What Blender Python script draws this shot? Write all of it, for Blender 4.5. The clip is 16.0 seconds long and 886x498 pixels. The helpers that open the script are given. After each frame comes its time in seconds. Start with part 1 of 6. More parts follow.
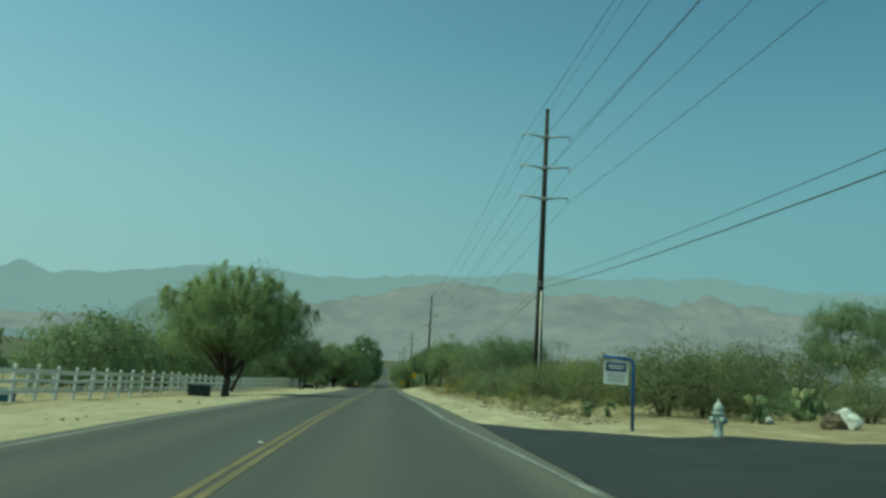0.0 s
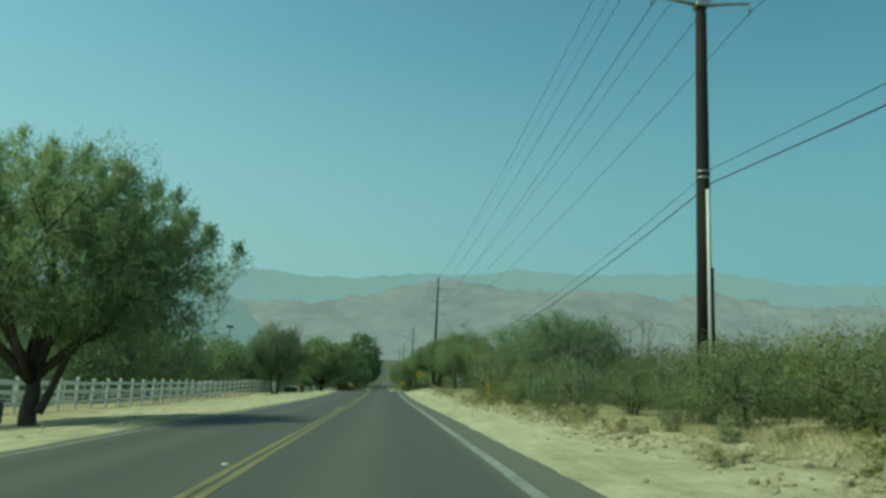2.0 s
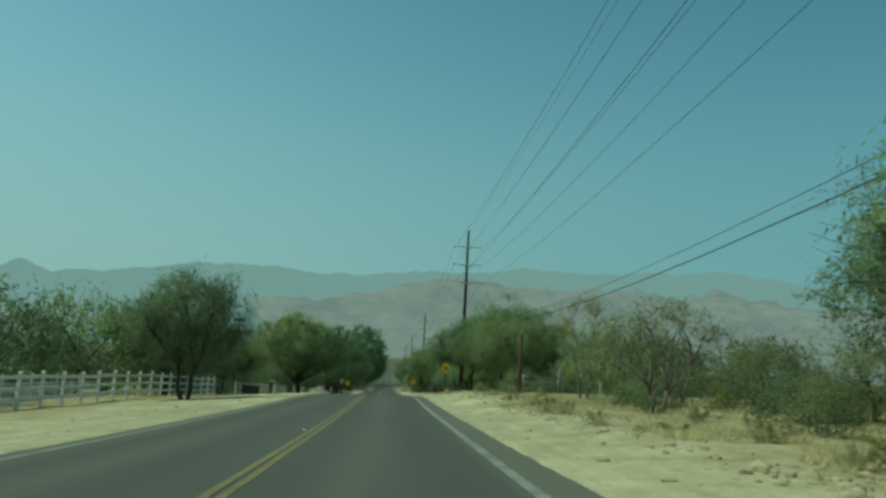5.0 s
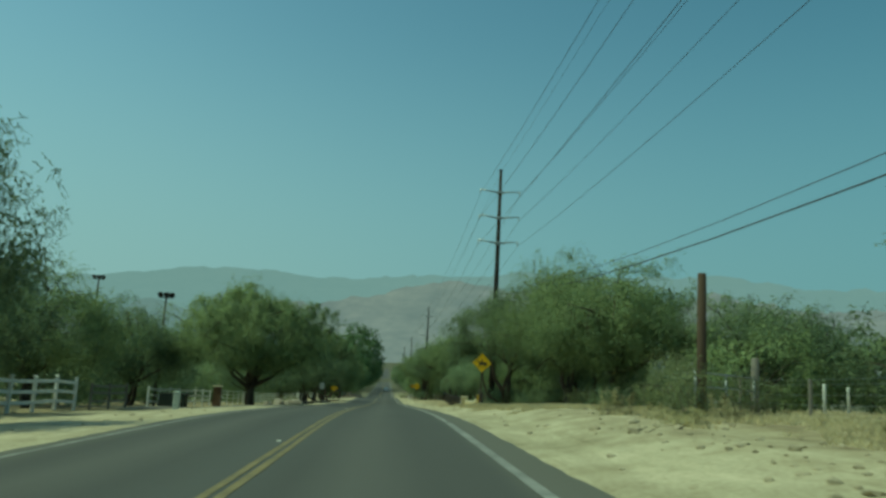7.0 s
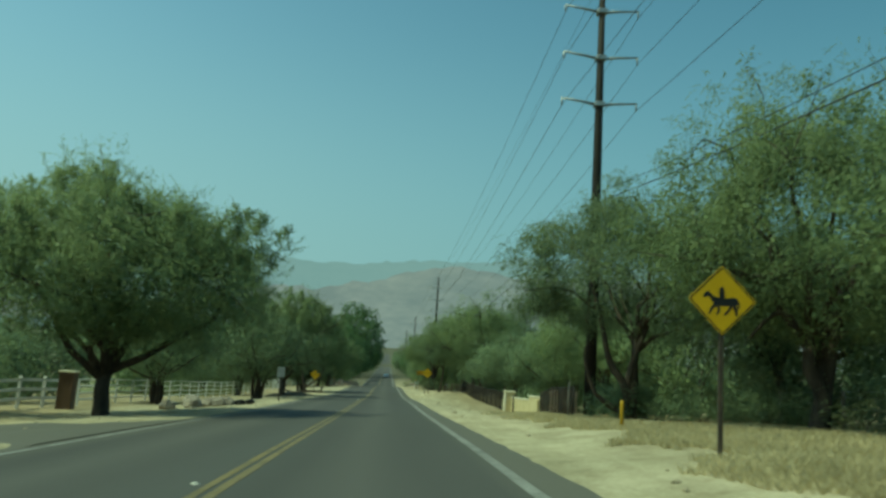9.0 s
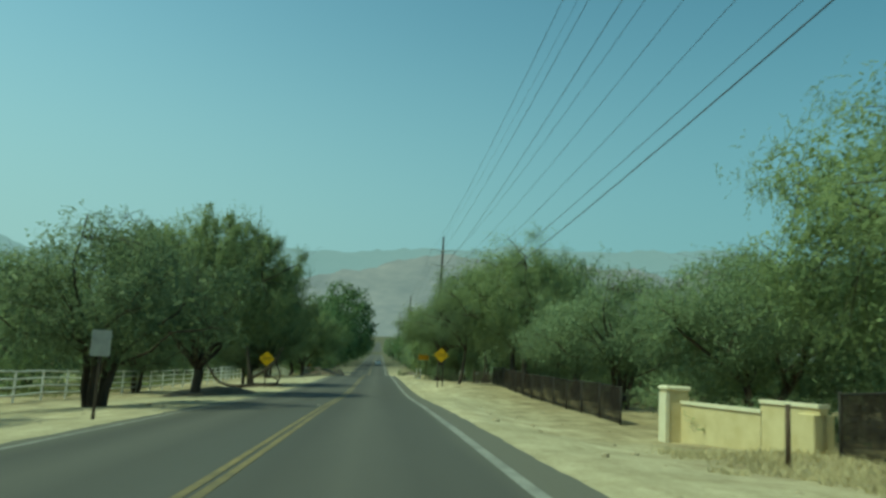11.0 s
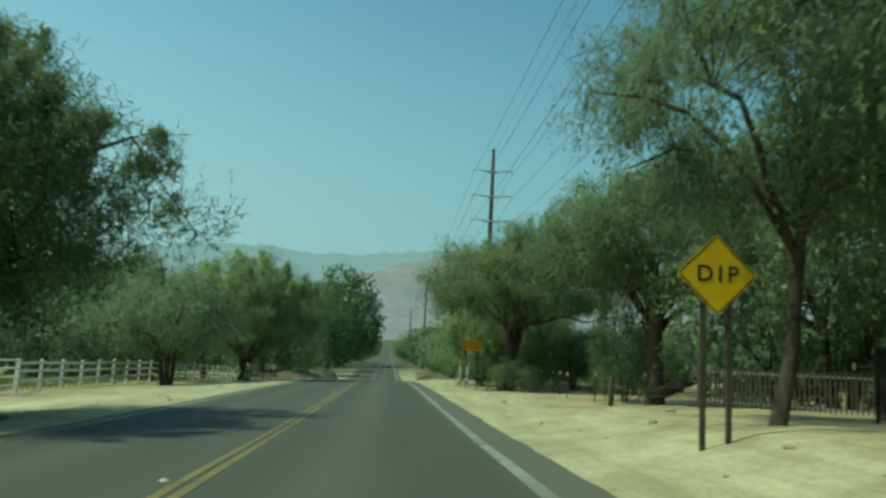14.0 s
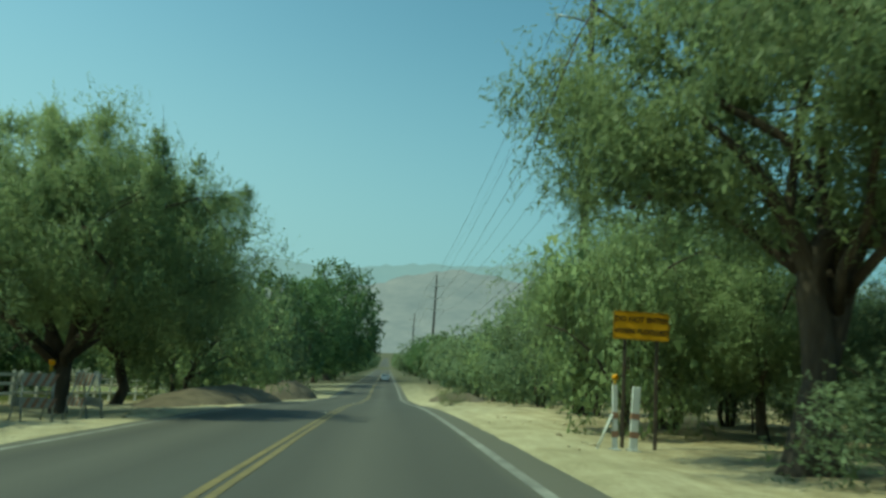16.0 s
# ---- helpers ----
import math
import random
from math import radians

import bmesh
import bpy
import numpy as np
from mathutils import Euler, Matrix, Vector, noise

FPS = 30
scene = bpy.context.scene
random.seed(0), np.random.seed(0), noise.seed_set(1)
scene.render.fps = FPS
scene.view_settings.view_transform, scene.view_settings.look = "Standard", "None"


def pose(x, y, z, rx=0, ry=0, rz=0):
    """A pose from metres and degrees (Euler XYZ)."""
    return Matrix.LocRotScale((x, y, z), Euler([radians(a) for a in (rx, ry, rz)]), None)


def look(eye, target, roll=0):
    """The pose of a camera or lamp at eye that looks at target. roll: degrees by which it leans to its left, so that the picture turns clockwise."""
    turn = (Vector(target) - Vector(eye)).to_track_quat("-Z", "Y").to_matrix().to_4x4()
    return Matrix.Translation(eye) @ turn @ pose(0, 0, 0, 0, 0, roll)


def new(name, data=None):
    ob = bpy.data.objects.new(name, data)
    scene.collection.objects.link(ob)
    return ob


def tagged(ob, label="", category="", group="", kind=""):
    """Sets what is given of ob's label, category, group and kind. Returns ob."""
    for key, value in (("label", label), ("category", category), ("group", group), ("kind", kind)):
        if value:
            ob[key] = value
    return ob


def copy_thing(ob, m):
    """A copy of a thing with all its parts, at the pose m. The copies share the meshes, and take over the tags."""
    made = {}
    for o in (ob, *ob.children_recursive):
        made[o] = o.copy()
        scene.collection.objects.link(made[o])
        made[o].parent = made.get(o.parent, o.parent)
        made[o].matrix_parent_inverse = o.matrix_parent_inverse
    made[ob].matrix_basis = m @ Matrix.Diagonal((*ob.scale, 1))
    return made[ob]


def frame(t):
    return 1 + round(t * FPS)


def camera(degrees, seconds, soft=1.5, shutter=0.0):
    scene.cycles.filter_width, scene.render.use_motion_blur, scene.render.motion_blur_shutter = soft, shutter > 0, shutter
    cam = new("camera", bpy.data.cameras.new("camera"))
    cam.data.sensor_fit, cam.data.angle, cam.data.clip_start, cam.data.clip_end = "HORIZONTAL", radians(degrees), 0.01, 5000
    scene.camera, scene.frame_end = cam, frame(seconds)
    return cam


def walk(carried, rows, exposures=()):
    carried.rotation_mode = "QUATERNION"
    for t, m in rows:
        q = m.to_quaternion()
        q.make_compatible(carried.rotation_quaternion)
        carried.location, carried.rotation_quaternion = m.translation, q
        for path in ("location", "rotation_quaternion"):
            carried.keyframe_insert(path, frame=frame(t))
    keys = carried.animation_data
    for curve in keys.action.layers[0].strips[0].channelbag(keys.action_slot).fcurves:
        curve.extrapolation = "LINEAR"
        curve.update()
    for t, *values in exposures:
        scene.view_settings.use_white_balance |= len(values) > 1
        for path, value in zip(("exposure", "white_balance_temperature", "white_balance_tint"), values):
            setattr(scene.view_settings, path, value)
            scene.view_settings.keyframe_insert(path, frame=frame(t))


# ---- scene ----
cam = camera(59.66, 16.0, soft=2.9, shutter=0.15)
PATH = [
    (0, look((-0.045, 0.000, 1.136), (0.078, 1.965, 1.488), 3.68)),
    (0.5, look((-0.029, 6.859, 1.203), (0.084, 8.818, 1.590), 3.83)),
    (1, look((-0.001, 13.627, 1.269), (0.114, 15.587, 1.651), 3.55)),
    (1.5, look((0.037, 20.168, 1.332), (0.166, 22.132, 1.688), 3.23)),
    (2, look((0.072, 26.704, 1.357), (0.202, 28.669, 1.706), 2.72)),
    (2.5, look((0.064, 33.349, 1.381), (0.182, 35.315, 1.728), 2.53)),
    (3, look((0.035, 40.096, 1.386), (0.141, 42.063, 1.733), 2.39)),
    (3.5, look((0.006, 46.914, 1.379), (0.115, 48.882, 1.722), 2.39)),
    (4, look((-0.000, 53.649, 1.372), (0.109, 55.616, 1.717), 2.74)),
    (6.5, look((-0.102, 88.603, 1.305), (0.020, 90.569, 1.650), 3.60)),
    (7, look((-0.090, 95.996, 1.324), (0.032, 97.960, 1.681), 3.19)),
    (7.5, look((-0.070, 103.578, 1.362), (0.057, 105.541, 1.723), 3.50)),
    (8, look((-0.044, 111.146, 1.436), (0.067, 113.109, 1.804), 3.90)),
    (8.5, look((-0.023, 118.863, 1.491), (0.090, 120.826, 1.856), 4.28)),
    (9, look((-0.022, 126.364, 1.447), (0.099, 128.335, 1.769), 3.66)),
    (9.5, look((-0.013, 133.835, 1.348), (0.104, 135.808, 1.651), 3.02)),
    (10, look((-0.007, 141.300, 1.228), (0.131, 143.275, 1.513), 3.32)),
    (12.5, look((-0.082, 178.430, 0.588), (0.070, 180.400, 0.899), 3.26)),
    (13, look((-0.007, 185.691, 0.465), (0.141, 187.662, 0.767), 3.70)),
    (13.5, look((0.070, 192.956, 0.305), (0.205, 194.929, 0.603), 4.22)),
    (14, look((0.119, 200.292, 0.184), (0.244, 202.265, 0.487), 3.21)),
    (14.5, look((0.108, 207.684, 0.138), (0.234, 209.653, 0.461), 3.06)),
    (15, look((0.056, 215.270, 0.116), (0.178, 217.238, 0.450), 3.55)),
    (15.5, look((-0.018, 223.062, 0.126), (0.106, 225.029, 0.471), 3.90)),
    (16, look((-0.102, 231.023, 0.166), (0.020, 232.990, 0.504), 3.94)),
]
walk(cam, PATH, [(0.0, -0.08, 7250, -44), (2.0, 0.03, 7250, -45), (4.0, -0.17, 7250, -45), (7.0, -0.26, 7250, -45), (9.0, -0.06, 7300, -43), (9.5, 0.06, 7350, -43), (10.0, 0.02, 7350, -43),
                 (12.5, 0.10, 7200, -42), (13.0, 0.12, 7700, -30), (13.5, 0.15, 7300, -40), (14.0, 0.12, 7250, -41), (15.5, 0.14, 7150, -43), (16.0, 0.18, 7250, -42)])

# ---- daylight ----
SUN_EL, SUN_AZ = 58.0, 257.0  # degrees; azimuth clockwise from +y
world = bpy.data.worlds.new("desert_sky")
scene.world = world
world.use_nodes = True
wn, wl = world.node_tree.nodes, world.node_tree.links
wn.clear()
sky = wn.new("ShaderNodeTexSky")
sky.sky_type, sky.sun_disc = "NISHITA", False
sky.sun_elevation, sky.sun_rotation = radians(SUN_EL), radians(SUN_AZ)
sky.air_density, sky.dust_density, sky.ozone_density = 1.0, 0.3, 1.9
wb = wn.new("ShaderNodeBackground")
wb.inputs["Strength"].default_value = 0.16
wo = wn.new("ShaderNodeOutputWorld")
# dust haze that thickens towards the horizon, and a sky that is paler on the sun's side
way, axes = wn.new("ShaderNodeTexCoord"), wn.new("ShaderNodeSeparateXYZ")
wl.new(way.outputs["Generated"], axes.inputs[0])
low_air, sunward = wn.new("ShaderNodeMapRange"), wn.new("ShaderNodeMapRange")
low_air.interpolation_type = sunward.interpolation_type = "SMOOTHSTEP"
for node, axis, lo, hi, out_lo, out_hi in ((low_air, "Z", 0.04, 0.50, 0.92, 0.0), (sunward, "X", -0.65, 0.75, 0.0, 1.0)):
    wl.new(axes.outputs[axis], node.inputs["Value"])
    for key, value in (("From Min", lo), ("From Max", hi), ("To Min", out_lo), ("To Max", out_hi)):
        node.inputs[key].default_value = value
haze, side = wn.new("ShaderNodeMix"), wn.new("ShaderNodeMix")
haze.data_type = side.data_type = "RGBA"
side.blend_type = "MULTIPLY"
tint = wn.new("ShaderNodeValToRGB")
tint.color_ramp.elements[0].color, tint.color_ramp.elements[1].color = (1.02, 1.03, 1.02, 1), (0.60, 0.74, 0.79, 1)
wl.new(low_air.outputs["Result"], haze.inputs[0])
wl.new(sky.outputs["Color"], haze.inputs[6])
haze.inputs[7].default_value = (2.20, 2.76, 3.80, 1)
side.inputs[0].default_value = 1.0
wl.new(sunward.outputs["Result"], tint.inputs["Fac"])
wl.new(haze.outputs[2], side.inputs[6])
wl.new(tint.outputs["Color"], side.inputs[7])
wl.new(side.outputs[2], wb.inputs["Color"])
wl.new(wb.outputs["Background"], wo.inputs["Surface"])
sun_data = bpy.data.lights.new("sun", "SUN")
sun_data.energy, sun_data.angle, sun_data.color = 3.4, radians(0.53), (1.0, 0.94, 0.84)
sun = new("sun", sun_data)
_az, _el = radians(SUN_AZ), radians(SUN_EL)
_to_sun = Vector((math.sin(_az) * math.cos(_el), math.cos(_az) * math.cos(_el), math.sin(_el)))
sun.matrix_basis = Matrix.Translation((0, 100, 60)) @ _to_sun.to_track_quat("Z", "Y").to_matrix().to_4x4()


# ---- materials ----
def material(name, rough=0.8, metal=0.0, spec=0.3):
    m = bpy.data.materials.new(name)
    m.use_nodes = True
    b = m.node_tree.nodes["Principled BSDF"]
    b.inputs["Roughness"].default_value = rough
    b.inputs["Metallic"].default_value = metal
    b.inputs["Specular IOR Level"].default_value = spec
    return m, m.node_tree.nodes, m.node_tree.links, b


def ramp_node(nodes, stops):
    r = nodes.new("ShaderNodeValToRGB")
    e = r.color_ramp.elements
    while len(e) < len(stops):
        e.new(0.5)
    for el, (p, c) in zip(e, stops):
        el.position, el.color = p, (*c, 1)
    return r


def noise_node(nodes, links, scale, detail=5.0, stretch=None, rough=0.6):
    co = nodes.new("ShaderNodeTexCoord")
    mp = nodes.new("ShaderNodeMapping")
    mp.inputs["Scale"].default_value = stretch or (1, 1, 1)
    n = nodes.new("ShaderNodeTexNoise")
    n.inputs["Scale"].default_value, n.inputs["Detail"].default_value, n.inputs["Roughness"].default_value = scale, detail, rough
    links.new(co.outputs["Object"], mp.inputs["Vector"])
    links.new(mp.outputs["Vector"], n.inputs["Vector"])
    return n


def mix_node(nodes, links, fac, a, b, how="MIX"):
    x = nodes.new("ShaderNodeMix")
    x.data_type, x.blend_type = "RGBA", how
    if isinstance(fac, float):
        x.inputs[0].default_value = fac
    else:
        links.new(fac, x.inputs[0])
    for sock, v in ((x.inputs[6], a), (x.inputs[7], b)):
        if isinstance(v, tuple):
            sock.default_value = (*v, 1)
        else:
            links.new(v, sock)
    return x.outputs[2]


def two_tone(name, c1, c2, scale=3.0, fine=40.0, rough=0.8, metal=0.0, spec=0.3, bump=0.3, dist=0.01, stretch=None, fine_amount=0.35):
    """A surface that varies between two colours at two scales, with fine relief."""
    m, n, l, b = material(name, rough, metal, spec)
    big, small = noise_node(n, l, scale, 5, stretch), noise_node(n, l, fine, 4, stretch)
    r = ramp_node(n, [(0.32, c1), (0.68, c2)])
    l.new(big.outputs["Fac"], r.inputs["Fac"])
    r2 = ramp_node(n, [(0.3, (0.55, 0.55, 0.55)), (0.7, (1.0, 1.0, 1.0))])
    l.new(small.outputs["Fac"], r2.inputs["Fac"])
    l.new(mix_node(n, l, fine_amount, r.outputs["Color"], r2.outputs["Color"], "MULTIPLY"), b.inputs["Base Color"])
    bp = n.new("ShaderNodeBump")
    bp.inputs["Strength"].default_value, bp.inputs["Distance"].default_value = bump, dist
    l.new(small.outputs["Fac"], bp.inputs["Height"])
    l.new(bp.outputs["Normal"], b.inputs["Normal"])
    return m


def leaf_material(name, dark, light, trans=0.35, rough=0.55):
    m, n, l, b = material(name, rough, 0.0, 0.25)
    g = n.new("ShaderNodeNewGeometry")
    oi = n.new("ShaderNodeObjectInfo")
    r = ramp_node(n, [(0.0, dark), (1.0, light)])
    big = noise_node(n, l, 0.55, 3)
    ad = n.new("ShaderNodeMath")
    ad.operation = "MULTIPLY_ADD"
    ad.inputs[1].default_value = 0.55
    l.new(g.outputs["Random Per Island"], ad.inputs[0])
    sb = n.new("ShaderNodeMath")
    sb.operation = "MULTIPLY_ADD"
    sb.inputs[1].default_value, sb.inputs[2].default_value = 1.3, -0.4
    l.new(big.outputs["Fac"], sb.inputs[0])
    l.new(sb.outputs[0], ad.inputs[2])
    l.new(ad.outputs[0], r.inputs["Fac"])
    hsv = n.new("ShaderNodeHueSaturation")
    mr = n.new("ShaderNodeMapRange")
    mr.inputs["To Min"].default_value, mr.inputs["To Max"].default_value = 0.8, 1.2
    l.new(oi.outputs["Random"], mr.inputs["Value"])
    l.new(mr.outputs["Result"], hsv.inputs["Value"])
    l.new(r.outputs["Color"], hsv.inputs["Color"])
    l.new(hsv.outputs["Color"], b.inputs["Base Color"])
    t = n.new("ShaderNodeBsdfTranslucent")
    l.new(hsv.outputs["Color"], t.inputs["Color"])
    mx = n.new("ShaderNodeMixShader")
    mx.inputs[0].default_value = trans
    l.new(b.outputs["BSDF"], mx.inputs[1])
    l.new(t.outputs["BSDF"], mx.inputs[2])
    l.new(mx.outputs["Shader"], n["Material Output"].inputs["Surface"])
    return m


def asphalt_material():
    """Grey asphalt: paler between the wheel tracks and at the edges, with patches drawn out along the road."""
    m, n, l, b = material("worn_asphalt", 0.85, 0, 0.25)
    long_, small, mid = noise_node(n, l, 0.5, 5, (1, 0.12, 1)), noise_node(n, l, 60, 4), noise_node(n, l, 1.3, 5, (1, 0.05, 1))
    co, sep = n.new("ShaderNodeTexCoord"), n.new("ShaderNodeSeparateXYZ")
    l.new(co.outputs["Object"], sep.inputs[0])
    wob = n.new("ShaderNodeMath")
    wob.operation = "MULTIPLY_ADD"
    wob.inputs[1].default_value = 0.7
    l.new(mid.outputs["Fac"], wob.inputs[0])
    l.new(sep.outputs["X"], wob.inputs[2])
    mr = n.new("ShaderNodeMapRange")
    mr.inputs["From Min"].default_value, mr.inputs["From Max"].default_value = -5.35, 2.65
    l.new(wob.outputs[0], mr.inputs["Value"])
    dull, pale, edge = (0.068, 0.064, 0.060), (0.108, 0.101, 0.091), (0.150, 0.138, 0.112)
    tracks = ramp_node(n, [(0.02, edge), (0.13, dull), (0.235, pale), (0.34, dull), (0.45, (0.085, 0.083, 0.078)), (0.565, dull), (0.67, pale), (0.775, dull), (0.885, (0.075, 0.071, 0.066)), (0.945, edge)])
    l.new(mr.outputs["Result"], tracks.inputs["Fac"])
    base = ramp_node(n, [(0.3, (0.072, 0.068, 0.063)), (0.7, (0.100, 0.095, 0.087))])
    l.new(long_.outputs["Fac"], base.inputs["Fac"])
    c = mix_node(n, l, 0.6, base.outputs["Color"], tracks.outputs["Color"])
    grit = ramp_node(n, [(0.3, (0.6, 0.6, 0.6)), (0.7, (1.05, 1.05, 1.05))])
    l.new(small.outputs["Fac"], grit.inputs["Fac"])
    l.new(mix_node(n, l, 0.4, c, grit.outputs["Color"], "MULTIPLY"), b.inputs["Base Color"])
    bp = n.new("ShaderNodeBump")
    bp.inputs["Strength"].default_value, bp.inputs["Distance"].default_value = 0.25, 0.006
    l.new(small.outputs["Fac"], bp.inputs["Height"])
    l.new(bp.outputs["Normal"], b.inputs["Normal"])
    return m


ASPHALT = asphalt_material()
ASPHALT_DARK = two_tone("fresh_asphalt", (0.026, 0.027, 0.029), (0.04, 0.04, 0.04), 0.8, 60, 0.8, spec=0.3, bump=0.25, dist=0.006)
PAINT_W = two_tone("worn_white_paint", (0.15, 0.145, 0.135), (0.33, 0.32, 0.295), 1.5, 25, 0.7, fine_amount=0.6)
PAINT_Y = two_tone("worn_yellow_paint", (0.145, 0.118, 0.062), (0.245, 0.188, 0.085), 1.5, 25, 0.7, fine_amount=0.6)
POLE = two_tone("brown_weathered_steel", (0.016, 0.012, 0.010), (0.032, 0.024, 0.019), 1.0, 30, 0.75, spec=0.3, stretch=(1, 1, 0.15))
GALV = two_tone("galvanised_steel", (0.30, 0.31, 0.32), (0.42, 0.43, 0.43), 4, 60, 0.45, 0.7)
WIRE = two_tone("dark_cable", (0.05, 0.05, 0.05), (0.08, 0.08, 0.08), 1, 10, 0.6)
WHITE_PIPE = two_tone("white_plastic_conduit", (0.55, 0.55, 0.52), (0.68, 0.68, 0.64), 2, 30, 0.5)
BARK = two_tone("mesquite_bark", (0.05, 0.04, 0.032), (0.115, 0.092, 0.072), 3, 25, 0.95, bump=0.8, dist=0.03, stretch=(1, 1, 0.3), spec=0.15)
BARK_GREY = two_tone("dry_grey_bark", (0.13, 0.11, 0.09), (0.22, 0.19, 0.16), 3, 25, 0.95, bump=0.6, dist=0.02, stretch=(1, 1, 0.3), spec=0.15)
LEAF = leaf_material("mesquite_leaf", (0.124, 0.168, 0.096), (0.265, 0.330, 0.182), 0.5)
LEAF_FRESH = leaf_material("fresh_mesquite_leaf", (0.146, 0.194, 0.094), (0.312, 0.380, 0.182), 0.5)
LEAF_DARK = leaf_material("dark_broad_leaf", (0.075, 0.128, 0.060), (0.175, 0.255, 0.115), 0.5)
LEAF_BUSH = leaf_material("creosote_leaf", (0.130, 0.156, 0.080), (0.280, 0.305, 0.158), 0.5)
LEAF_YELLOW = leaf_material("yellow_flowering_leaf", (0.13, 0.148, 0.045), (0.34, 0.335, 0.105), 0.45)
LEAF_PALO = leaf_material("palo_verde_leaf", (0.185, 0.200, 0.075), (0.420, 0.410, 0.160), 0.5)
LEAF_DRY = leaf_material("dry_straw", (0.26, 0.24, 0.13), (0.50, 0.46, 0.27), 0.4)


def ground_material():
    m, n, l, b = material("desert_soil", 0.95, 0, 0.1)
    co = n.new("ShaderNodeTexCoord")
    sep = n.new("ShaderNodeSeparateXYZ")
    l.new(co.outputs["Object"], sep.inputs[0])
    # pale graded sand next to the road, darker soil with litter behind
    big, mid, fine = noise_node(n, l, 0.06, 4), noise_node(n, l, 0.9, 5), noise_node(n, l, 14, 5, rough=0.7)
    sand = ramp_node(n, [(0.3, (0.39, 0.345, 0.24)), (0.7, (0.56, 0.50, 0.37))])
    l.new(mid.outputs["Fac"], sand.inputs["Fac"])
    soil = ramp_node(n, [(0.3, (0.26, 0.21, 0.14)), (0.5, (0.38, 0.32, 0.21)), (0.7, (0.49, 0.42, 0.285))])
    l.new(mid.outputs["Fac"], soil.inputs["Fac"])
    # sand reaches a few metres from the right edge and up to the fence on the left
    sides = []
    for sign, near, wide in ((1.0, 1.6, 3.2), (-1.0, 8.0, 4.0)):
        mul = n.new("ShaderNodeMath")
        mul.operation = "MULTIPLY"
        mul.inputs[1].default_value = sign
        l.new(sep.outputs["X"], mul.inputs[0])
        wob = n.new("ShaderNodeMath")
        wob.operation = "MULTIPLY_ADD"
        wob.inputs[1].default_value = -5.0
        l.new(mid.outputs["Fac"], wob.inputs[0])
        l.new(mul.outputs[0], wob.inputs[2])
        mp = n.new("ShaderNodeMapRange")
        mp.inputs["From Min"].default_value, mp.inputs["From Max"].default_value = near, near + wide
        l.new(wob.outputs[0], mp.inputs["Value"])
        sides.append(mp)
    mr = n.new("ShaderNodeMath")
    mr.operation = "MAXIMUM"
    l.new(sides[0].outputs["Result"], mr.inputs[0])
    l.new(sides[1].outputs["Result"], mr.inputs[1])
    c = mix_node(n, l, mr.outputs[0], sand.outputs["Color"], soil.outputs["Color"])
    grit = ramp_node(n, [(0.30, (0.55, 0.53, 0.50)), (0.6, (1, 1, 1))])
    l.new(fine.outputs["Fac"], grit.inputs["Fac"])
    c = mix_node(n, l, 0.6, c, grit.outputs["Color"], "MULTIPLY")
    patch = ramp_node(n, [(0.35, (0.82, 0.82, 0.78)), (0.65, (1.05, 1.03, 1.0))])
    l.new(big.outputs["Fac"], patch.inputs["Fac"])
    c = mix_node(n, l, 1.0, c, patch.outputs["Color"], "MULTIPLY")
    # graded streaks along the road, and darker crusts and pebbly spots
    streak, crust = noise_node(n, l, 2.2, 5, (1, 0.10, 1), 0.65), noise_node(n, l, 3.4, 6, rough=0.7)
    sr = ramp_node(n, [(0.32, (0.78, 0.76, 0.73)), (0.62, (1.06, 1.05, 1.04))])
    l.new(streak.outputs["Fac"], sr.inputs["Fac"])
    c = mix_node(n, l, 0.8, c, sr.outputs["Color"], "MULTIPLY")
    cr = ramp_node(n, [(0.30, (0.66, 0.62, 0.57)), (0.44, (1, 1, 1))])
    l.new(crust.outputs["Fac"], cr.inputs["Fac"])
    c = mix_node(n, l, 0.75, c, cr.outputs["Color"], "MULTIPLY")
    # scrub-covered plain far up the valley
    far = n.new("ShaderNodeMapRange")
    far.inputs["From Min"].default_value, far.inputs["From Max"].default_value = 300.0, 380.0
    l.new(sep.outputs["Y"], far.inputs["Value"])
    scrub = ramp_node(n, [(0.35, (0.07, 0.075, 0.05)), (0.65, (0.15, 0.135, 0.09))])
    l.new(mid.outputs["Fac"], scrub.inputs["Fac"])
    c = mix_node(n, l, far.outputs["Result"], c, scrub.outputs["Color"])
    l.new(c, b.inputs["Base Color"])
    bp = n.new("ShaderNodeBump")
    bp.inputs["Strength"].default_value, bp.inputs["Distance"].default_value = 0.6, 0.05
    l.new(fine.outputs["Fac"], bp.inputs["Height"])
    l.new(bp.outputs["Normal"], b.inputs["Normal"])
    return m


GROUND = ground_material()


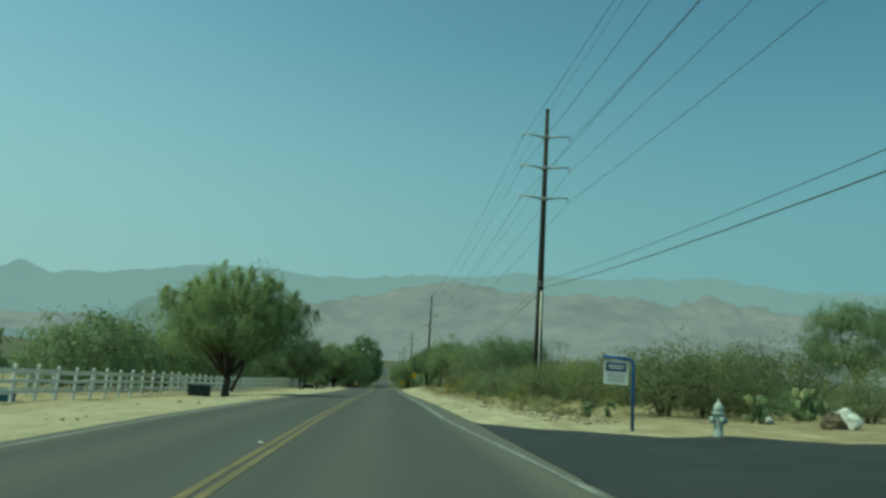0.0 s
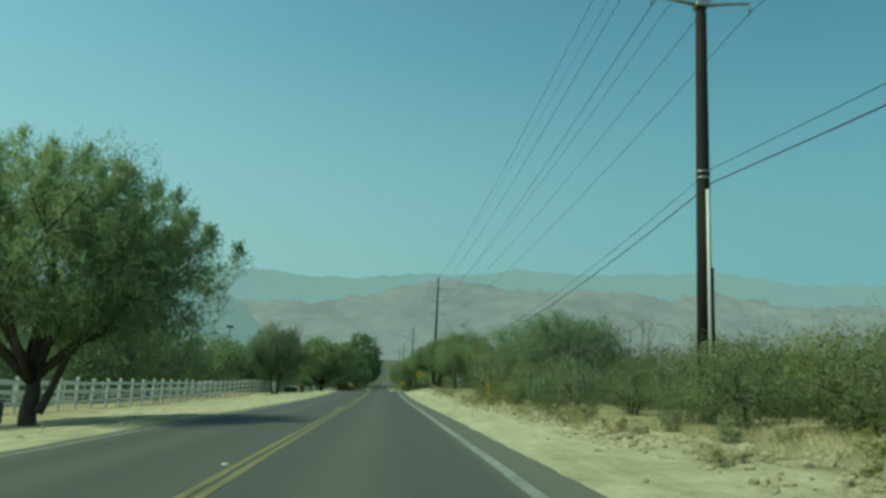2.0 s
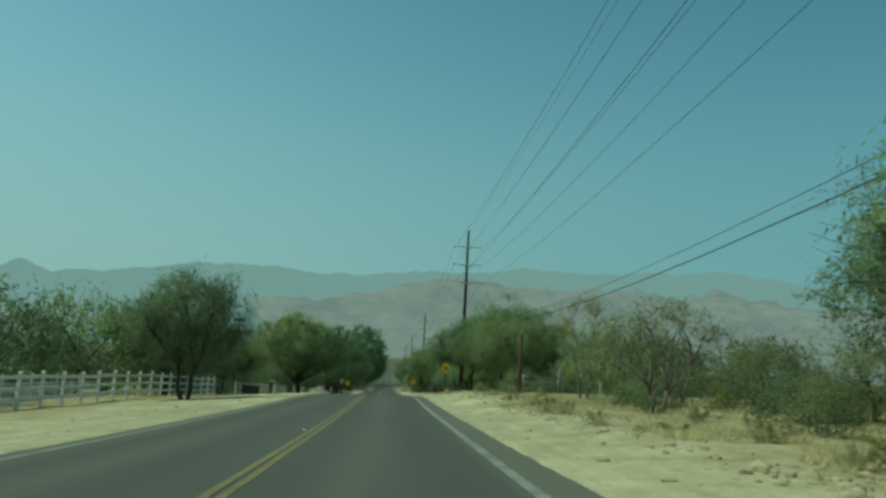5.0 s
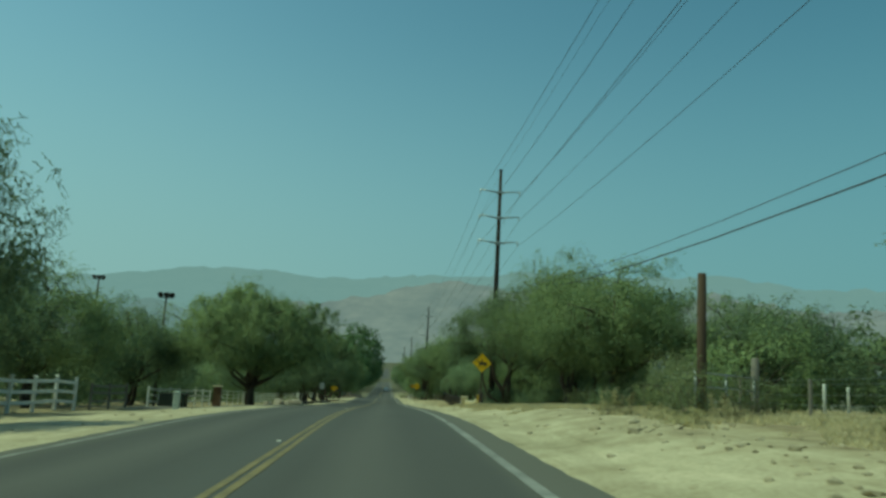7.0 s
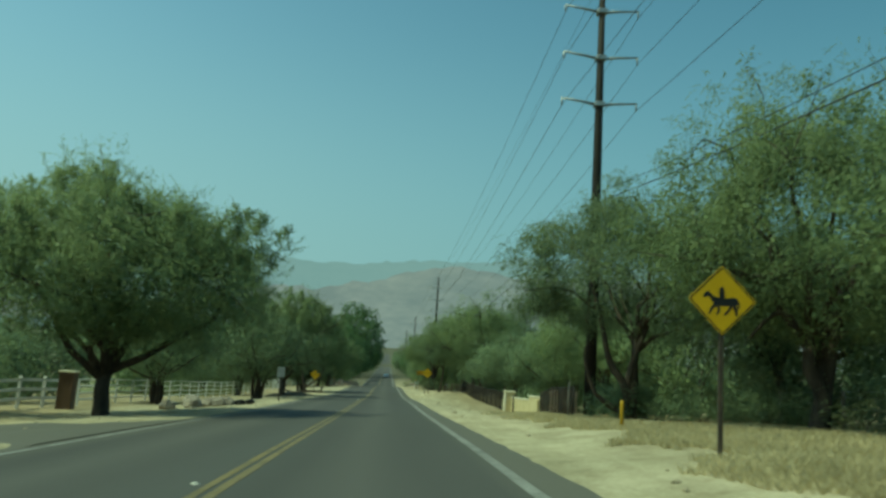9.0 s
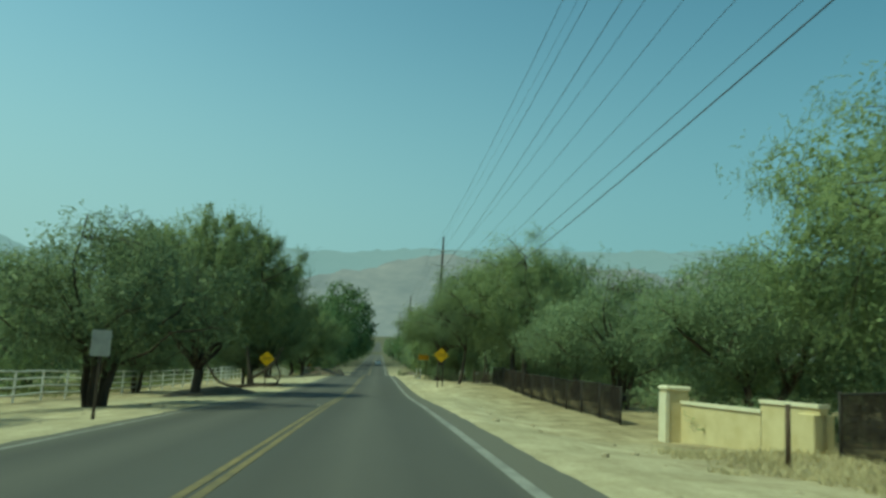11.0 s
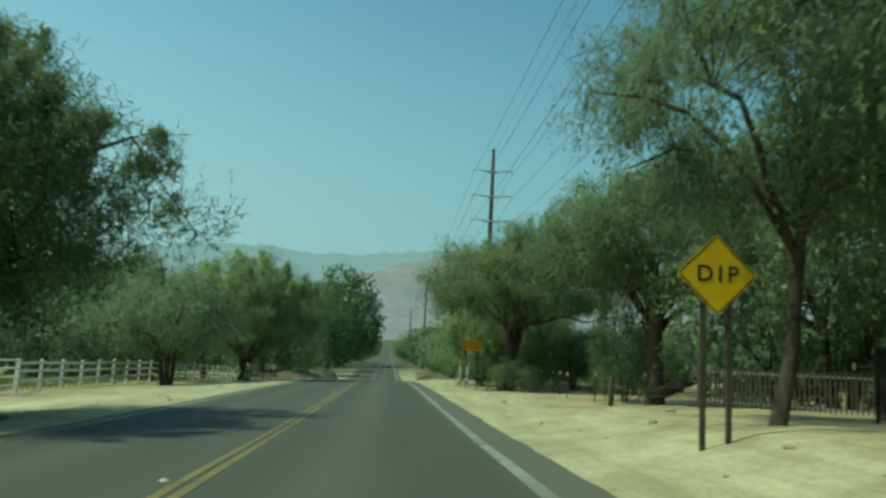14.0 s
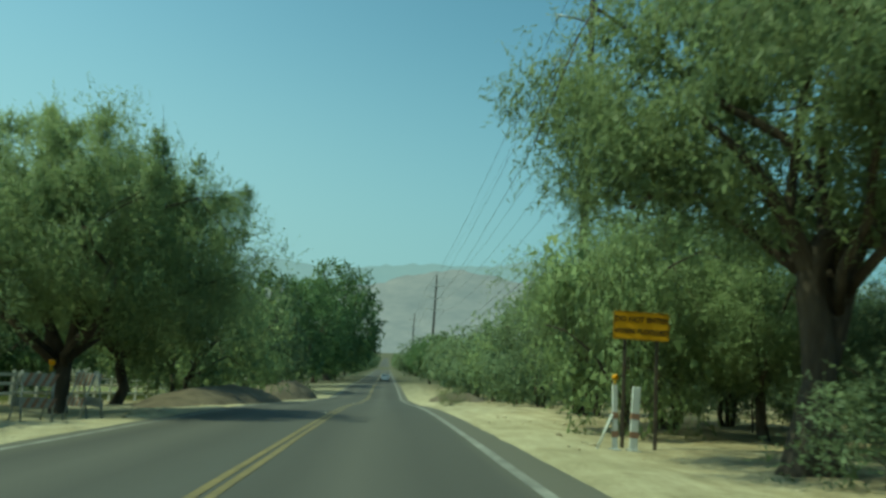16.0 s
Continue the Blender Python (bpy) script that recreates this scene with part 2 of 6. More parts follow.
# ---- ground shape ----
KY = np.array([-200, -20, 0, 20, 36, 44, 52, 60, 68, 76, 84, 92, 100, 106, 112, 118, 124, 130, 136, 142, 150, 158, 166, 175, 184, 193, 200, 208, 216, 224, 232, 240, 248, 256, 264, 274, 285, 310, 335, 355, 380, 700, 1600, 4800], float)
KZ = np.array([-1.0, -0.19, 0, 0.2, 0.26, 0.25, 0.24, 0.22, 0.19, 0.16, 0.16, 0.17, 0.2, 0.24, 0.31, 0.36, 0.34, 0.27, 0.18, 0.08, -0.08, -0.24, -0.37, -0.49, -0.63, -0.83, -0.95, -1.0, -1.02, -1.01, -0.98, -0.98, -0.99, -1.02, -1.1, -1.3, -1.6, -2.0, -1.5, -1.0, -0.8, 5.0, 34.0, 150.0])
BANK_Y = [-60, 18, 65, 95, 110, 137, 148, 163, 178, 193, 208, 217, 228, 247, 264, 290, 400, 5000]
BANK = [0.0, 0.03, 0.08, 0.3, 0.45, 0.25, 0.2, 0.0, -0.5, -0.1, 0.45, 0.38, -0.1, -0.12, 0.1, 0.3, 0.2, 0.2]
TILT = 0.0327


def smooth(v, a, b):
    s = np.clip((np.asarray(v, float) - a) / (b - a), 0, 1)
    return s * s * (3 - 2 * s)


def road_z(y):
    return np.interp(y, KY, KZ)


def ground_z(x, y):
    """Height of the soil: a slight cross fall, a low bank beyond the right verge and a drop beyond the left."""
    x, y = np.asarray(x, float), np.asarray(y, float)
    z = road_z(y) + TILT * np.clip(x, -60, 60)
    z = z + np.interp(y, BANK_Y, BANK) * smooth(x, 2.8, 5.5) - 0.30 * smooth(-x, 6.0, 12.5)
    off = smooth(x, 2.45, 3.2) + smooth(-x, 5.55, 6.5)
    wav = 0.05 * np.sin(0.9 * x + 0.31 * y) * np.sin(0.53 * y - 0.4 * x) + 0.03 * np.sin(2.3 * x) * np.cos(1.7 * y + x)
    return z + off * wav


def gz(x, y):
    return float(ground_z(x, y))


# ---- mesh helpers ----
def mesh_of(name, verts, faces, mat, smooth_shade=False):
    me = bpy.data.meshes.new(name)
    me.from_pydata([tuple(map(float, v)) for v in verts], [], faces)
    if smooth_shade:
        me.polygons.foreach_set("use_smooth", [True] * len(me.polygons))
    me.materials.append(mat)
    me.update()
    return me


def part(name, data, mat, parent=None, label="", at=None):
    """Links a bmesh or a mesh as one mesh object under a thing or a part."""
    if isinstance(data, bmesh.types.BMesh):
        me = bpy.data.meshes.new(name)
        data.to_mesh(me)
        data.free()
    else:
        me = data
    if mat and not me.materials:
        me.materials.append(mat)
    ob = new(name, me)
    ob.parent = parent
    if at is not None:
        ob.matrix_basis = at
    return tagged(ob, label)


def thing(name, x, y, label, category, group="", turn=0.0, z=None):
    ob = new(name)
    ob.matrix_basis = pose(x, y, gz(x, y) if z is None else z, 0, 0, turn)
    return tagged(ob, label, category, group)


def bm_box(bm, size, at=(0, 0, 0), turn=None, bevel=0.0):
    m = Matrix.Translation(at) @ (turn or Matrix.Identity(4)) @ Matrix.Diagonal((*size, 1))
    r = bmesh.ops.create_cube(bm, size=1.0, matrix=m)
    if bevel:
        edges = list({e for v in r["verts"] for e in v.link_edges})
        bmesh.ops.bevel(bm, geom=edges, offset=bevel, segments=1, affect="EDGES")
    return bm


def box(size, at=(0, 0, 0), turn=None, bevel=0.0):
    return bm_box(bmesh.new(), size, at, turn, bevel)


def tube_data(points, radii, sides=6, verts=None, faces=None):
    """Tapered tube along points, added to the lists."""
    verts, faces = [] if verts is None else verts, [] if faces is None else faces
    pts = [Vector(p) for p in points]
    base = len(verts)
    up = Vector((0.13, 0.91, 0.39))
    for i, p in enumerate(pts):
        d = (pts[min(i + 1, len(pts) - 1)] - pts[max(i - 1, 0)]).normalized()
        u = d.cross(up)
        u = u.normalized() if u.length > 1e-3 else d.cross(Vector((1, 0, 0))).normalized()
        v = d.cross(u)
        for k in range(sides):
            a = 2 * math.pi * k / sides
            verts.append(p + (u * math.cos(a) + v * math.sin(a)) * radii[i])
    for i in range(len(pts) - 1):
        for k in range(sides):
            a, b = base + i * sides + k, base + i * sides + (k + 1) % sides
            faces.append((a, b, b + sides, a + sides))
    faces.append(tuple(base + k for k in range(sides))[::-1])
    faces.append(tuple(base + (len(pts) - 1) * sides + k for k in range(sides)))
    return verts, faces


def tube(name, points, radii, mat, sides=8):
    v, f = tube_data(points, radii, sides)
    return mesh_of(name, v, f, mat, True)


# ---- ground, road, markings ----
def strip(name, x0, x1, y0, y1, mat, lift, step=5.0, parent=None, thick=0.0, label="", wobble=0.0):
    """A strip of the road that follows its long profile."""
    ys = np.arange(y0, y1 + 0.01, step)
    verts, faces = [], []
    rng = np.random.default_rng(int(abs(x0 * 100) + abs(y0)))
    for i, y in enumerate(ys):
        w0, w1 = (rng.uniform(-wobble, wobble, 2) if wobble else (0, 0))
        for x, dz in ((x0 + w0, -thick), (x0 + w0, 0), (x1 + w1, 0), (x1 + w1, -thick)):
            verts.append((x, y, road_z(y) + TILT * x + lift + dz))
    for i in range(len(ys) - 1):
        a = 4 * i
        for k in ((0, 1, 2) if thick else (1,)):
            faces.append((a + k, a + k + 1, a + k + 5, a + k + 4))
    return part(name, mesh_of(name, verts, faces, mat), mat, parent, label)


gx = np.concatenate([[-3000, -1500, -700, -350, -200, -120, -80, -60, -48], np.arange(-40, -16, 2), np.arange(-16, -6.6, 0.7), [-6.5, -6.1, -5.8, -5.5, -3, 0, 2.4, 2.7, 3.0, 3.3],
                     np.arange(3.7, 14, 0.6), np.arange(14, 42, 2), [48, 60, 80, 120, 200, 350, 700, 1500, 3000]])
gy = np.concatenate([[-400, -150, -60, -30], np.arange(-20, 340, 1.25), np.arange(340, 700, 20), [800, 1000, 1300, 1600, 2200, 3000, 3600]])
GX, GY = np.meshgrid(gx, gy)
GZ = ground_z(GX, GY) - 0.035 * ((GX > -5.6) & (GX < 2.5))
nx, ny = len(gx), len(gy)
idx = np.arange(nx * ny).reshape(ny, nx)
quads = np.stack([idx[:-1, :-1], idx[:-1, 1:], idx[1:, 1:], idx[1:, :-1]], -1).reshape(-1, 4)
ground = part("ground", mesh_of("ground", np.stack([GX, GY, GZ], -1).reshape(-1, 3), quads.tolist(), GROUND, True), GROUND)
tagged(ground, "pale dusty desert soil with graded sandy verges", "ground", kind="structure")

road = strip("road", -5.62, 2.36, -60, 1600, ASPHALT, 0.0, 0.6, thick=0.12, wobble=0.035)
tagged(road, "straight two-lane grey asphalt road, worn in the wheel tracks", "road", kind="structure")
for x, nm in ((-1.86, "centre_line"), (-1.685, "centre_line")):
    strip(nm, x, x + 0.105, -60, 700, PAINT_Y, 0.005, 2.5, road, label="worn yellow centre line", wobble=0.008)
strip("edge_line", 1.60, 1.77, 22, 700, PAINT_W, 0.005, 2.5, road, label="worn white edge line", wobble=0.01)
strip("edge_line", -5.32, -5.20, -60, 700, PAINT_W, 0.005, 2.5, road, label="worn white edge line", wobble=0.01)

# raised markers beside the centre line
MARKER = two_tone("dusty_white_ceramic", (0.34, 0.33, 0.29), (0.52, 0.50, 0.44), 6, 40, 0.45)
bm = bmesh.new()
bmesh.ops.create_cone(bm, cap_ends=True, segments=14, radius1=0.055, radius2=0.034, depth=0.02, matrix=Matrix.Translation((0, 0, 0.012)))
marker_mesh = bpy.data.meshes.new("road_marker")
bm.to_mesh(marker_mesh)
bm.free()
marker_mesh.materials.append(MARKER)
for k in range(14):
    y = 13.1 + 24.4 * k
    ob = part("road_marker", marker_mesh, None, at=Matrix.Translation((-1.98, y, float(road_z(y)) - 1.98 * TILT)))
    tagged(ob, "small pale raised marker beside the yellow lines", "road marker", "raised road markers")

# side road on the right, with its rounded corner
verts, faces = [], []
sx = np.concatenate([np.arange(2.35, 8, 0.4), np.arange(8, 60, 2.0)])
sv = np.linspace(0, 1, 22)
for x in sx:
    far = 17.2 + 4.0 * max(0.0, 1 - (x - 2.35) / 3.6) ** 2
    near = 2.5 - 5.0 * max(0.0, 1 - (x - 2.35) / 4.0) ** 2
    for s in sv:
        y = near + (far - near) * s
        verts.append((x, y, gz(x, y) + (0.03 if 0 < s < 1 else -0.04) * min(1.0, (x - 2.3) * 4)))
for i in range(len(sx) - 1):
    for j in range(len(sv) - 1):
        a = i * len(sv) + j
        faces.append((a, a + len(sv), a + len(sv) + 1, a + 1))
side_road = part("side_road", mesh_of("side_road", verts, faces, ASPHALT_DARK, True), ASPHALT_DARK)
tagged(side_road, "dark newer asphalt of a side road at the junction", "road", kind="structure")
# driveway on the left
verts, faces = [], []
dx = np.concatenate([np.arange(-5.5, -12, -0.5), np.arange(-12, -40, -2.0)])
for x in dx:
    w = 3.4 + 2.2 * max(0.0, 1 - (-5.5 - x) / 3.0) ** 2
    for s in np.linspace(-1, 1, 12):
        y = 144.0 + w * s
        verts.append((x, y, gz(x, y) + (0.035 if abs(s) < 1 else -0.04) * min(1.0, (-5.4 - x) * 4 + 0.1)))
for i in range(len(dx) - 1):
    for j in range(11):
        a = i * 12 + j
        faces.append((a, a + 1, a + 13, a + 12))
driveway = part("driveway", mesh_of("driveway", verts, faces, ASPHALT, True), ASPHALT)
tagged(driveway, "worn asphalt driveway crossing the sandy verge", "driveway", kind="structure")
verts, faces = [], []
for y in np.arange(-40, 23, 1.5):
    x = float(np.interp(y, [-40, 6, 9, 13, 18, 22], [2.3, 2.3, 2.2, 2.05, 1.8, 1.68]))
    for k in (-0.06, 0.06):
        verts.append((x + k, y, road_z(y) + TILT * x + 0.005))
for i in range(len(verts) // 2 - 1):
    faces.append((2 * i, 2 * i + 1, 2 * i + 3, 2 * i + 2))
part("edge_line", mesh_of("edge_line", verts, faces, PAINT_W), PAINT_W, road, "worn white edge line")

# ---- mountains ----
def ridge(name, y0, x0, x1, profile, depth, mat, seed, label, rough=0.16):
    xs = np.linspace(x0, x1, 260)
    rows = 34
    verts, faces = [], []
    hs = np.interp(xs, [p[0] for p in profile], [p[1] for p in profile])
    for j in range(rows):
        s = j / (rows - 1)
        for i, x in enumerate(xs):
            n1 = noise.fractal(Vector((x / 420 + seed, s * 2.2, seed)), 0.9, 2.1, 6)
            n2 = abs(noise.fractal(Vector((x / 150 - seed, s * 1.6, 7 + seed)), 0.8, 2.2, 5))
            h = hs[i] * (s ** 0.85) * (1 + rough * n1 * (0.4 + 0.6 * s) - rough * 1.3 * n2 * (1 - 0.35 * s)) + 3
            verts.append((x, y0 + depth * s + 60 * n1, h))
    for j in range(rows - 1):
        for i in range(len(xs) - 1):
            a = j * len(xs) + i
            faces.append((a, a + 1, a + 1 + len(xs), a + len(xs)))
    ob = part(name, mesh_of(name, verts, faces, mat, True), mat)
    return tagged(ob, label, "mountain", kind="structure")


def hazed_rock_material(name, c1, c2, haze_glow, amount):
    """Bare rock a long way off, with its haze painted in as a flat glow."""
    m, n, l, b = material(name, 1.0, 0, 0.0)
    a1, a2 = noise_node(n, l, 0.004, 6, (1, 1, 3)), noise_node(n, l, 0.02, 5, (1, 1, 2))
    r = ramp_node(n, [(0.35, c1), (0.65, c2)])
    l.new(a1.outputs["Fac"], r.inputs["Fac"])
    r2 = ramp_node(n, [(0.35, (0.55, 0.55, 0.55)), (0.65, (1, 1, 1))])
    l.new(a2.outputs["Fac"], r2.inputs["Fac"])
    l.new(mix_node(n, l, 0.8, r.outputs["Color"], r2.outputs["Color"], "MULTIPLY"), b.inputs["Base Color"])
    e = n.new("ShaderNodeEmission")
    e.inputs["Color"].default_value, e.inputs["Strength"].default_value = (*haze_glow, 1), 1.0
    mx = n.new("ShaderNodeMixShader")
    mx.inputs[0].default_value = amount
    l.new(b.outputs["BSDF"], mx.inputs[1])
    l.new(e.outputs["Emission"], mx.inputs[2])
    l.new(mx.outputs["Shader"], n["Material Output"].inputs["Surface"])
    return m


# last colour is the haze, mixed into the rock as emission by the given share
FAR_ROCK = hazed_rock_material("far_rock", (0.20, 0.17, 0.16), (0.32, 0.27, 0.25), (0.258, 0.350, 0.452), 0.93)
NEAR_ROCK = hazed_rock_material("near_rock", (0.10, 0.085, 0.08), (0.46, 0.37, 0.33), (0.256, 0.290, 0.365), 0.76)
HILL_ROCK = hazed_rock_material("hill_rock", (0.10, 0.10, 0.09), (0.22, 0.20, 0.17), (0.218, 0.285, 0.362), 0.88)
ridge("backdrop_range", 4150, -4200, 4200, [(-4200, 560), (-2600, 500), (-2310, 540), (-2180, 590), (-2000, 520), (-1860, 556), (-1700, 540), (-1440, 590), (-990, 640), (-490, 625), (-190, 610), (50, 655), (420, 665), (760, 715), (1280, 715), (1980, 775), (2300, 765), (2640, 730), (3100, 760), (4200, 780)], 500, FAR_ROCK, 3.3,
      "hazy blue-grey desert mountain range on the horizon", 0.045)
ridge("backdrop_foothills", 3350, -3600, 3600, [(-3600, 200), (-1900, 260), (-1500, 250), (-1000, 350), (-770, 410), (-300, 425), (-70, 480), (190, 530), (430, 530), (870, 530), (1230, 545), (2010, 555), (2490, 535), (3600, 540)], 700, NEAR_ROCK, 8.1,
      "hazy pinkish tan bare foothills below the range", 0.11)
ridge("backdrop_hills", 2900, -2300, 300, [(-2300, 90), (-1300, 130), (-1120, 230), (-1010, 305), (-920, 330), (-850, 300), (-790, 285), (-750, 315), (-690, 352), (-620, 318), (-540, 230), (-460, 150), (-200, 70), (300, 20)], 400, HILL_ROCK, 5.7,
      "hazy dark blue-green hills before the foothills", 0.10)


# ---- trees and bushes ----
def unit_rows(v):
    return v / (np.linalg.norm(v, axis=1, keepdims=True) + 1e-9)


def leaves_mesh(name, centres, sizes, per, length, width, mat, rng, droop=0.3, upright=0.0, inner=(), heart=0.0, hang=0.0, core=(0, 0, 1)):
    """Feathery sprays: rows of small blades along arching twigs that spread from each clump. The inner clumps also get broader blades,
    as many as heart says for each fine one. The normals follow the crown's rounded masses."""
    c0, s0 = np.asarray(centres), np.asarray(sizes)
    layers = [(c0, s0, per, 6, 1.0)]
    if heart:
        keep = np.asarray(inner, bool)
        layers.append((c0[keep], s0[keep], max(2, int(round(per * heart * 0.7))), 2, 3.6))
    tris, norms = [], []
    for cc, sz, m, row, fw in layers:
        twigs = max(1, round(m / row))
        c, s = np.repeat(cc, twigs, 0), np.repeat(sz, twigs)[:, None]
        n = len(c)
        g = np.clip(rng.normal(0, 1, (n, 3)), -1.9, 1.9) * 0.34
        root = c + g * s * np.array([1.0, 1.0, 0.8])
        root[:, 2] -= droop * s[:, 0] * np.abs(rng.normal(0, 0.5, n))
        axis = unit_rows(unit_rows(g) * 0.8 + rng.normal(0, 0.55, (n, 3)) + np.array([0, 0, upright * 1.6 - hang * 0.9]))
        reach = s * rng.uniform(0.35, 0.85, (n, 1))
        mass = unit_rows((c - np.asarray(core)) * np.array([1, 1, 1.3]))
        for k in range(row):
            u = (k + rng.uniform(0.1, 0.9, (n, 1))) / row
            p = root + axis * reach * u
            p[:, 2] -= (hang * 0.30 * reach * u * u)[:, 0]
            d = unit_rows(axis * 0.8 + rng.normal(0, 0.6, (n, 3)))
            w = unit_rows(np.cross(d, rng.normal(0, 1, (n, 3))))
            q = rng.uniform(0.6, 1.4, (n, 1)) * (1.1 - 0.35 * u)
            a, b = d * length * q / 2, w * width * fw * q / 2
            tris.append(np.stack([p - a - b, p - a + b, p + a], 1))
            norms.append(unit_rows(0.55 * mass + 0.45 * unit_rows(p - c) + np.array([0, 0, 0.25]) + rng.normal(0, 0.28, (n, 3))))
    v, nn = np.concatenate(tris), np.concatenate(norms)
    # wind each blade to the side of its normal
    flip = np.einsum("ij,ij->i", np.cross(v[:, 1] - v[:, 0], v[:, 2] - v[:, 0]), nn) < 0
    v[flip] = v[flip][:, ::-1]
    n = len(v)
    me = bpy.data.meshes.new(name)
    me.vertices.add(3 * n)
    me.vertices.foreach_set("co", v.ravel())
    me.loops.add(3 * n)
    me.loops.foreach_set("vertex_index", np.arange(3 * n))
    me.polygons.add(n)
    me.polygons.foreach_set("loop_start", np.arange(n) * 3)
    me.materials.append(mat)
    me.update(calc_edges=True)
    me.polygons.foreach_set("use_smooth", np.ones(n, bool))
    me.normals_split_custom_set_from_vertices(np.repeat(nn, 3, 0))
    return me


def tree_parts(seed, height, radius, trunk, stems, clumps, per, leaf, bark, leaf_len=0.17, leaf_wid=0.055, flat=0.3, lean=0.0, thick=0.22, clump=0.62, fill=0.55, brush=0.0, skirt=0.35, boughs=6, holes=0.24, low=0.38, twigs=7, heart=0.36, rough=1.0, tilt=0.0, hang=0.0):
    """Meshes of trunk with forking boughs and of the crown, round the origin. skirt: height of the crown's underside as a share of the trunk;
    low: share of the crown's depth that lies under its widest level."""
    rng = np.random.default_rng(seed)
    bottom = trunk * skirt
    depth = height - bottom
    mid = bottom + low * depth
    cs, ss, deep = [], [], []
    while len(cs) < clumps:
        q = rng.normal(0, 1, 3)
        q /= np.linalg.norm(q)
        r = rng.uniform(fill, 1.0) ** 0.6
        lump = 1 + 0.30 * rough * noise.noise(Vector((q[0] * 1.7 + seed, q[1] * 1.7, q[2] * 1.7))) + 0.16 * rough * noise.noise(Vector((q[0] * 4, q[1] * 4 + seed, q[2] * 4)))
        p = q * r * lump * np.array([radius, radius, (1 - low) * depth if q[2] > 0 else low * depth])
        if q[2] < -0.5 and rng.random() < flat:
            continue
        if noise.noise(Vector((p[0] * 0.55 + 3 * seed, p[1] * 0.55, p[2] * 0.7))) < -holes:
            continue
        p[2] += mid
        p[0] += lean * p[2]
        cs.append(p)
        ss.append(clump * rng.uniform(0.6, 1.3))
        deep.append(r < 0.86)
        if brush and q[2] > 0.1 and rng.random() < 0.3:
            lean_out = rng.normal(0, 0.15, 2) + 0.35 * q[:2]
            for k in range(3):
                cs.append(p + np.array([lean_out[0] * brush * (k + 1) * 0.4, lean_out[1] * brush * (k + 1) * 0.4, brush * (k + 1) * 0.4]))
                ss.append(clump * (0.52 - 0.09 * k))
                deep.append(False)
    C = np.array(cs)
    verts, faces = [], []
    tops = []
    t0 = thick / (stems ** 0.35)
    for s in range(stems):
        a = 2 * math.pi * s / stems + rng.uniform(0, 1)
        out = 0.0 if stems == 1 else rng.uniform(0.35, 0.8) * trunk * 0.5
        top = Vector((math.cos(a) * out + (lean + tilt) * trunk, math.sin(a) * out, trunk * rng.uniform(0.85, 1.1)))
        foot = Vector((math.cos(a) * 0.18 * (stems > 1), math.sin(a) * 0.18 * (stems > 1), -0.25))
        bend = Vector((rng.normal(0, 0.16), rng.normal(0, 0.16), 0)) * trunk * 0.4
        b2 = Vector((rng.normal(0, 0.1), rng.normal(0, 0.1), 0)) * trunk * 0.4
        tube_data([foot, foot.lerp(top, 0.1), foot.lerp(top, 0.4) + bend, foot.lerp(top, 0.7) + b2, top], [t0 * 1.6, t0 * 1.12, t0 * 0.95, t0 * 0.88, t0 * 0.74], 9, verts, faces)
        tops.append((foot, top))
    # boughs aim at clumps far apart from one another
    picks = [int(rng.integers(len(C)))]
    while len(picks) < boughs * stems:
        d = np.min(np.linalg.norm(C[:, None] - C[picks][None], axis=2), axis=1) * rng.uniform(0.5, 1.0, len(C))
        picks.append(int(np.argmax(d)))
    near = np.argmin(np.linalg.norm(C[:, None] - C[picks][None], axis=2), axis=1)
    for n, pk in enumerate(picks):
        aim = Vector(C[pk])
        foot, top = min(tops, key=lambda ft: (ft[1].xy - aim.xy).length + 0.3 * rng.random())
        start = foot.lerp(top, rng.uniform(0.8, 1.0))
        end = start.lerp(aim, 0.86)
        L = (end - start).length
        side = Vector((rng.normal(0, 1), rng.normal(0, 1), rng.normal(0, 0.4)))
        path = []
        for k in range(6):
            u = k / 5
            p = start.lerp(end, u) + side * 0.10 * L * math.sin(math.pi * u) + Vector((0, 0, 0.16 * L * math.sin(math.pi * u * 0.8)))
            path.append(p + Vector((rng.normal(0, 0.035 * L), rng.normal(0, 0.035 * L), rng.normal(0, 0.025 * L))) * (0 < k))
        r0 = t0 * rng.uniform(0.42, 0.62)
        rad = [r0 * (1 - 0.78 * k / 5) for k in range(6)]
        tube_data(path, rad, 6, verts, faces)
        mine = np.flatnonzero(near == n)
        rng.shuffle(mine)
        for c in mine[:twigs]:
            e = Vector(C[c])
            k = int(np.argmin([(p - e).length + 0.25 * abs(m - 4) for m, p in enumerate(path)]))
            k = max(2, k)
            b = path[k]
            m1 = b.lerp(e, 0.5) + Vector((rng.normal(0, 0.12), rng.normal(0, 0.12), 0.08)) * (e - b).length
            r1 = min(rad[k] * 0.6, 0.06)
            tube_data([b, m1, e], [r1, r1 * 0.6, 0.008], 4, verts, faces)
            for q in range(2):
                e2 = e + Vector((rng.normal(0, 0.4), rng.normal(0, 0.4), rng.normal(0.1, 0.3)))
                tube_data([m1, e2], [r1 * 0.4, 0.005], 3, verts, faces)
    wood = mesh_of("trunk", verts, faces, bark, True)
    crown = leaves_mesh("crown", cs, ss, per, leaf_len, leaf_wid, leaf, rng, 0.35, 0.4 * (brush > 0), deep, heart, hang, (lean * mid, 0, mid - 0.15 * depth))
    return wood, crown


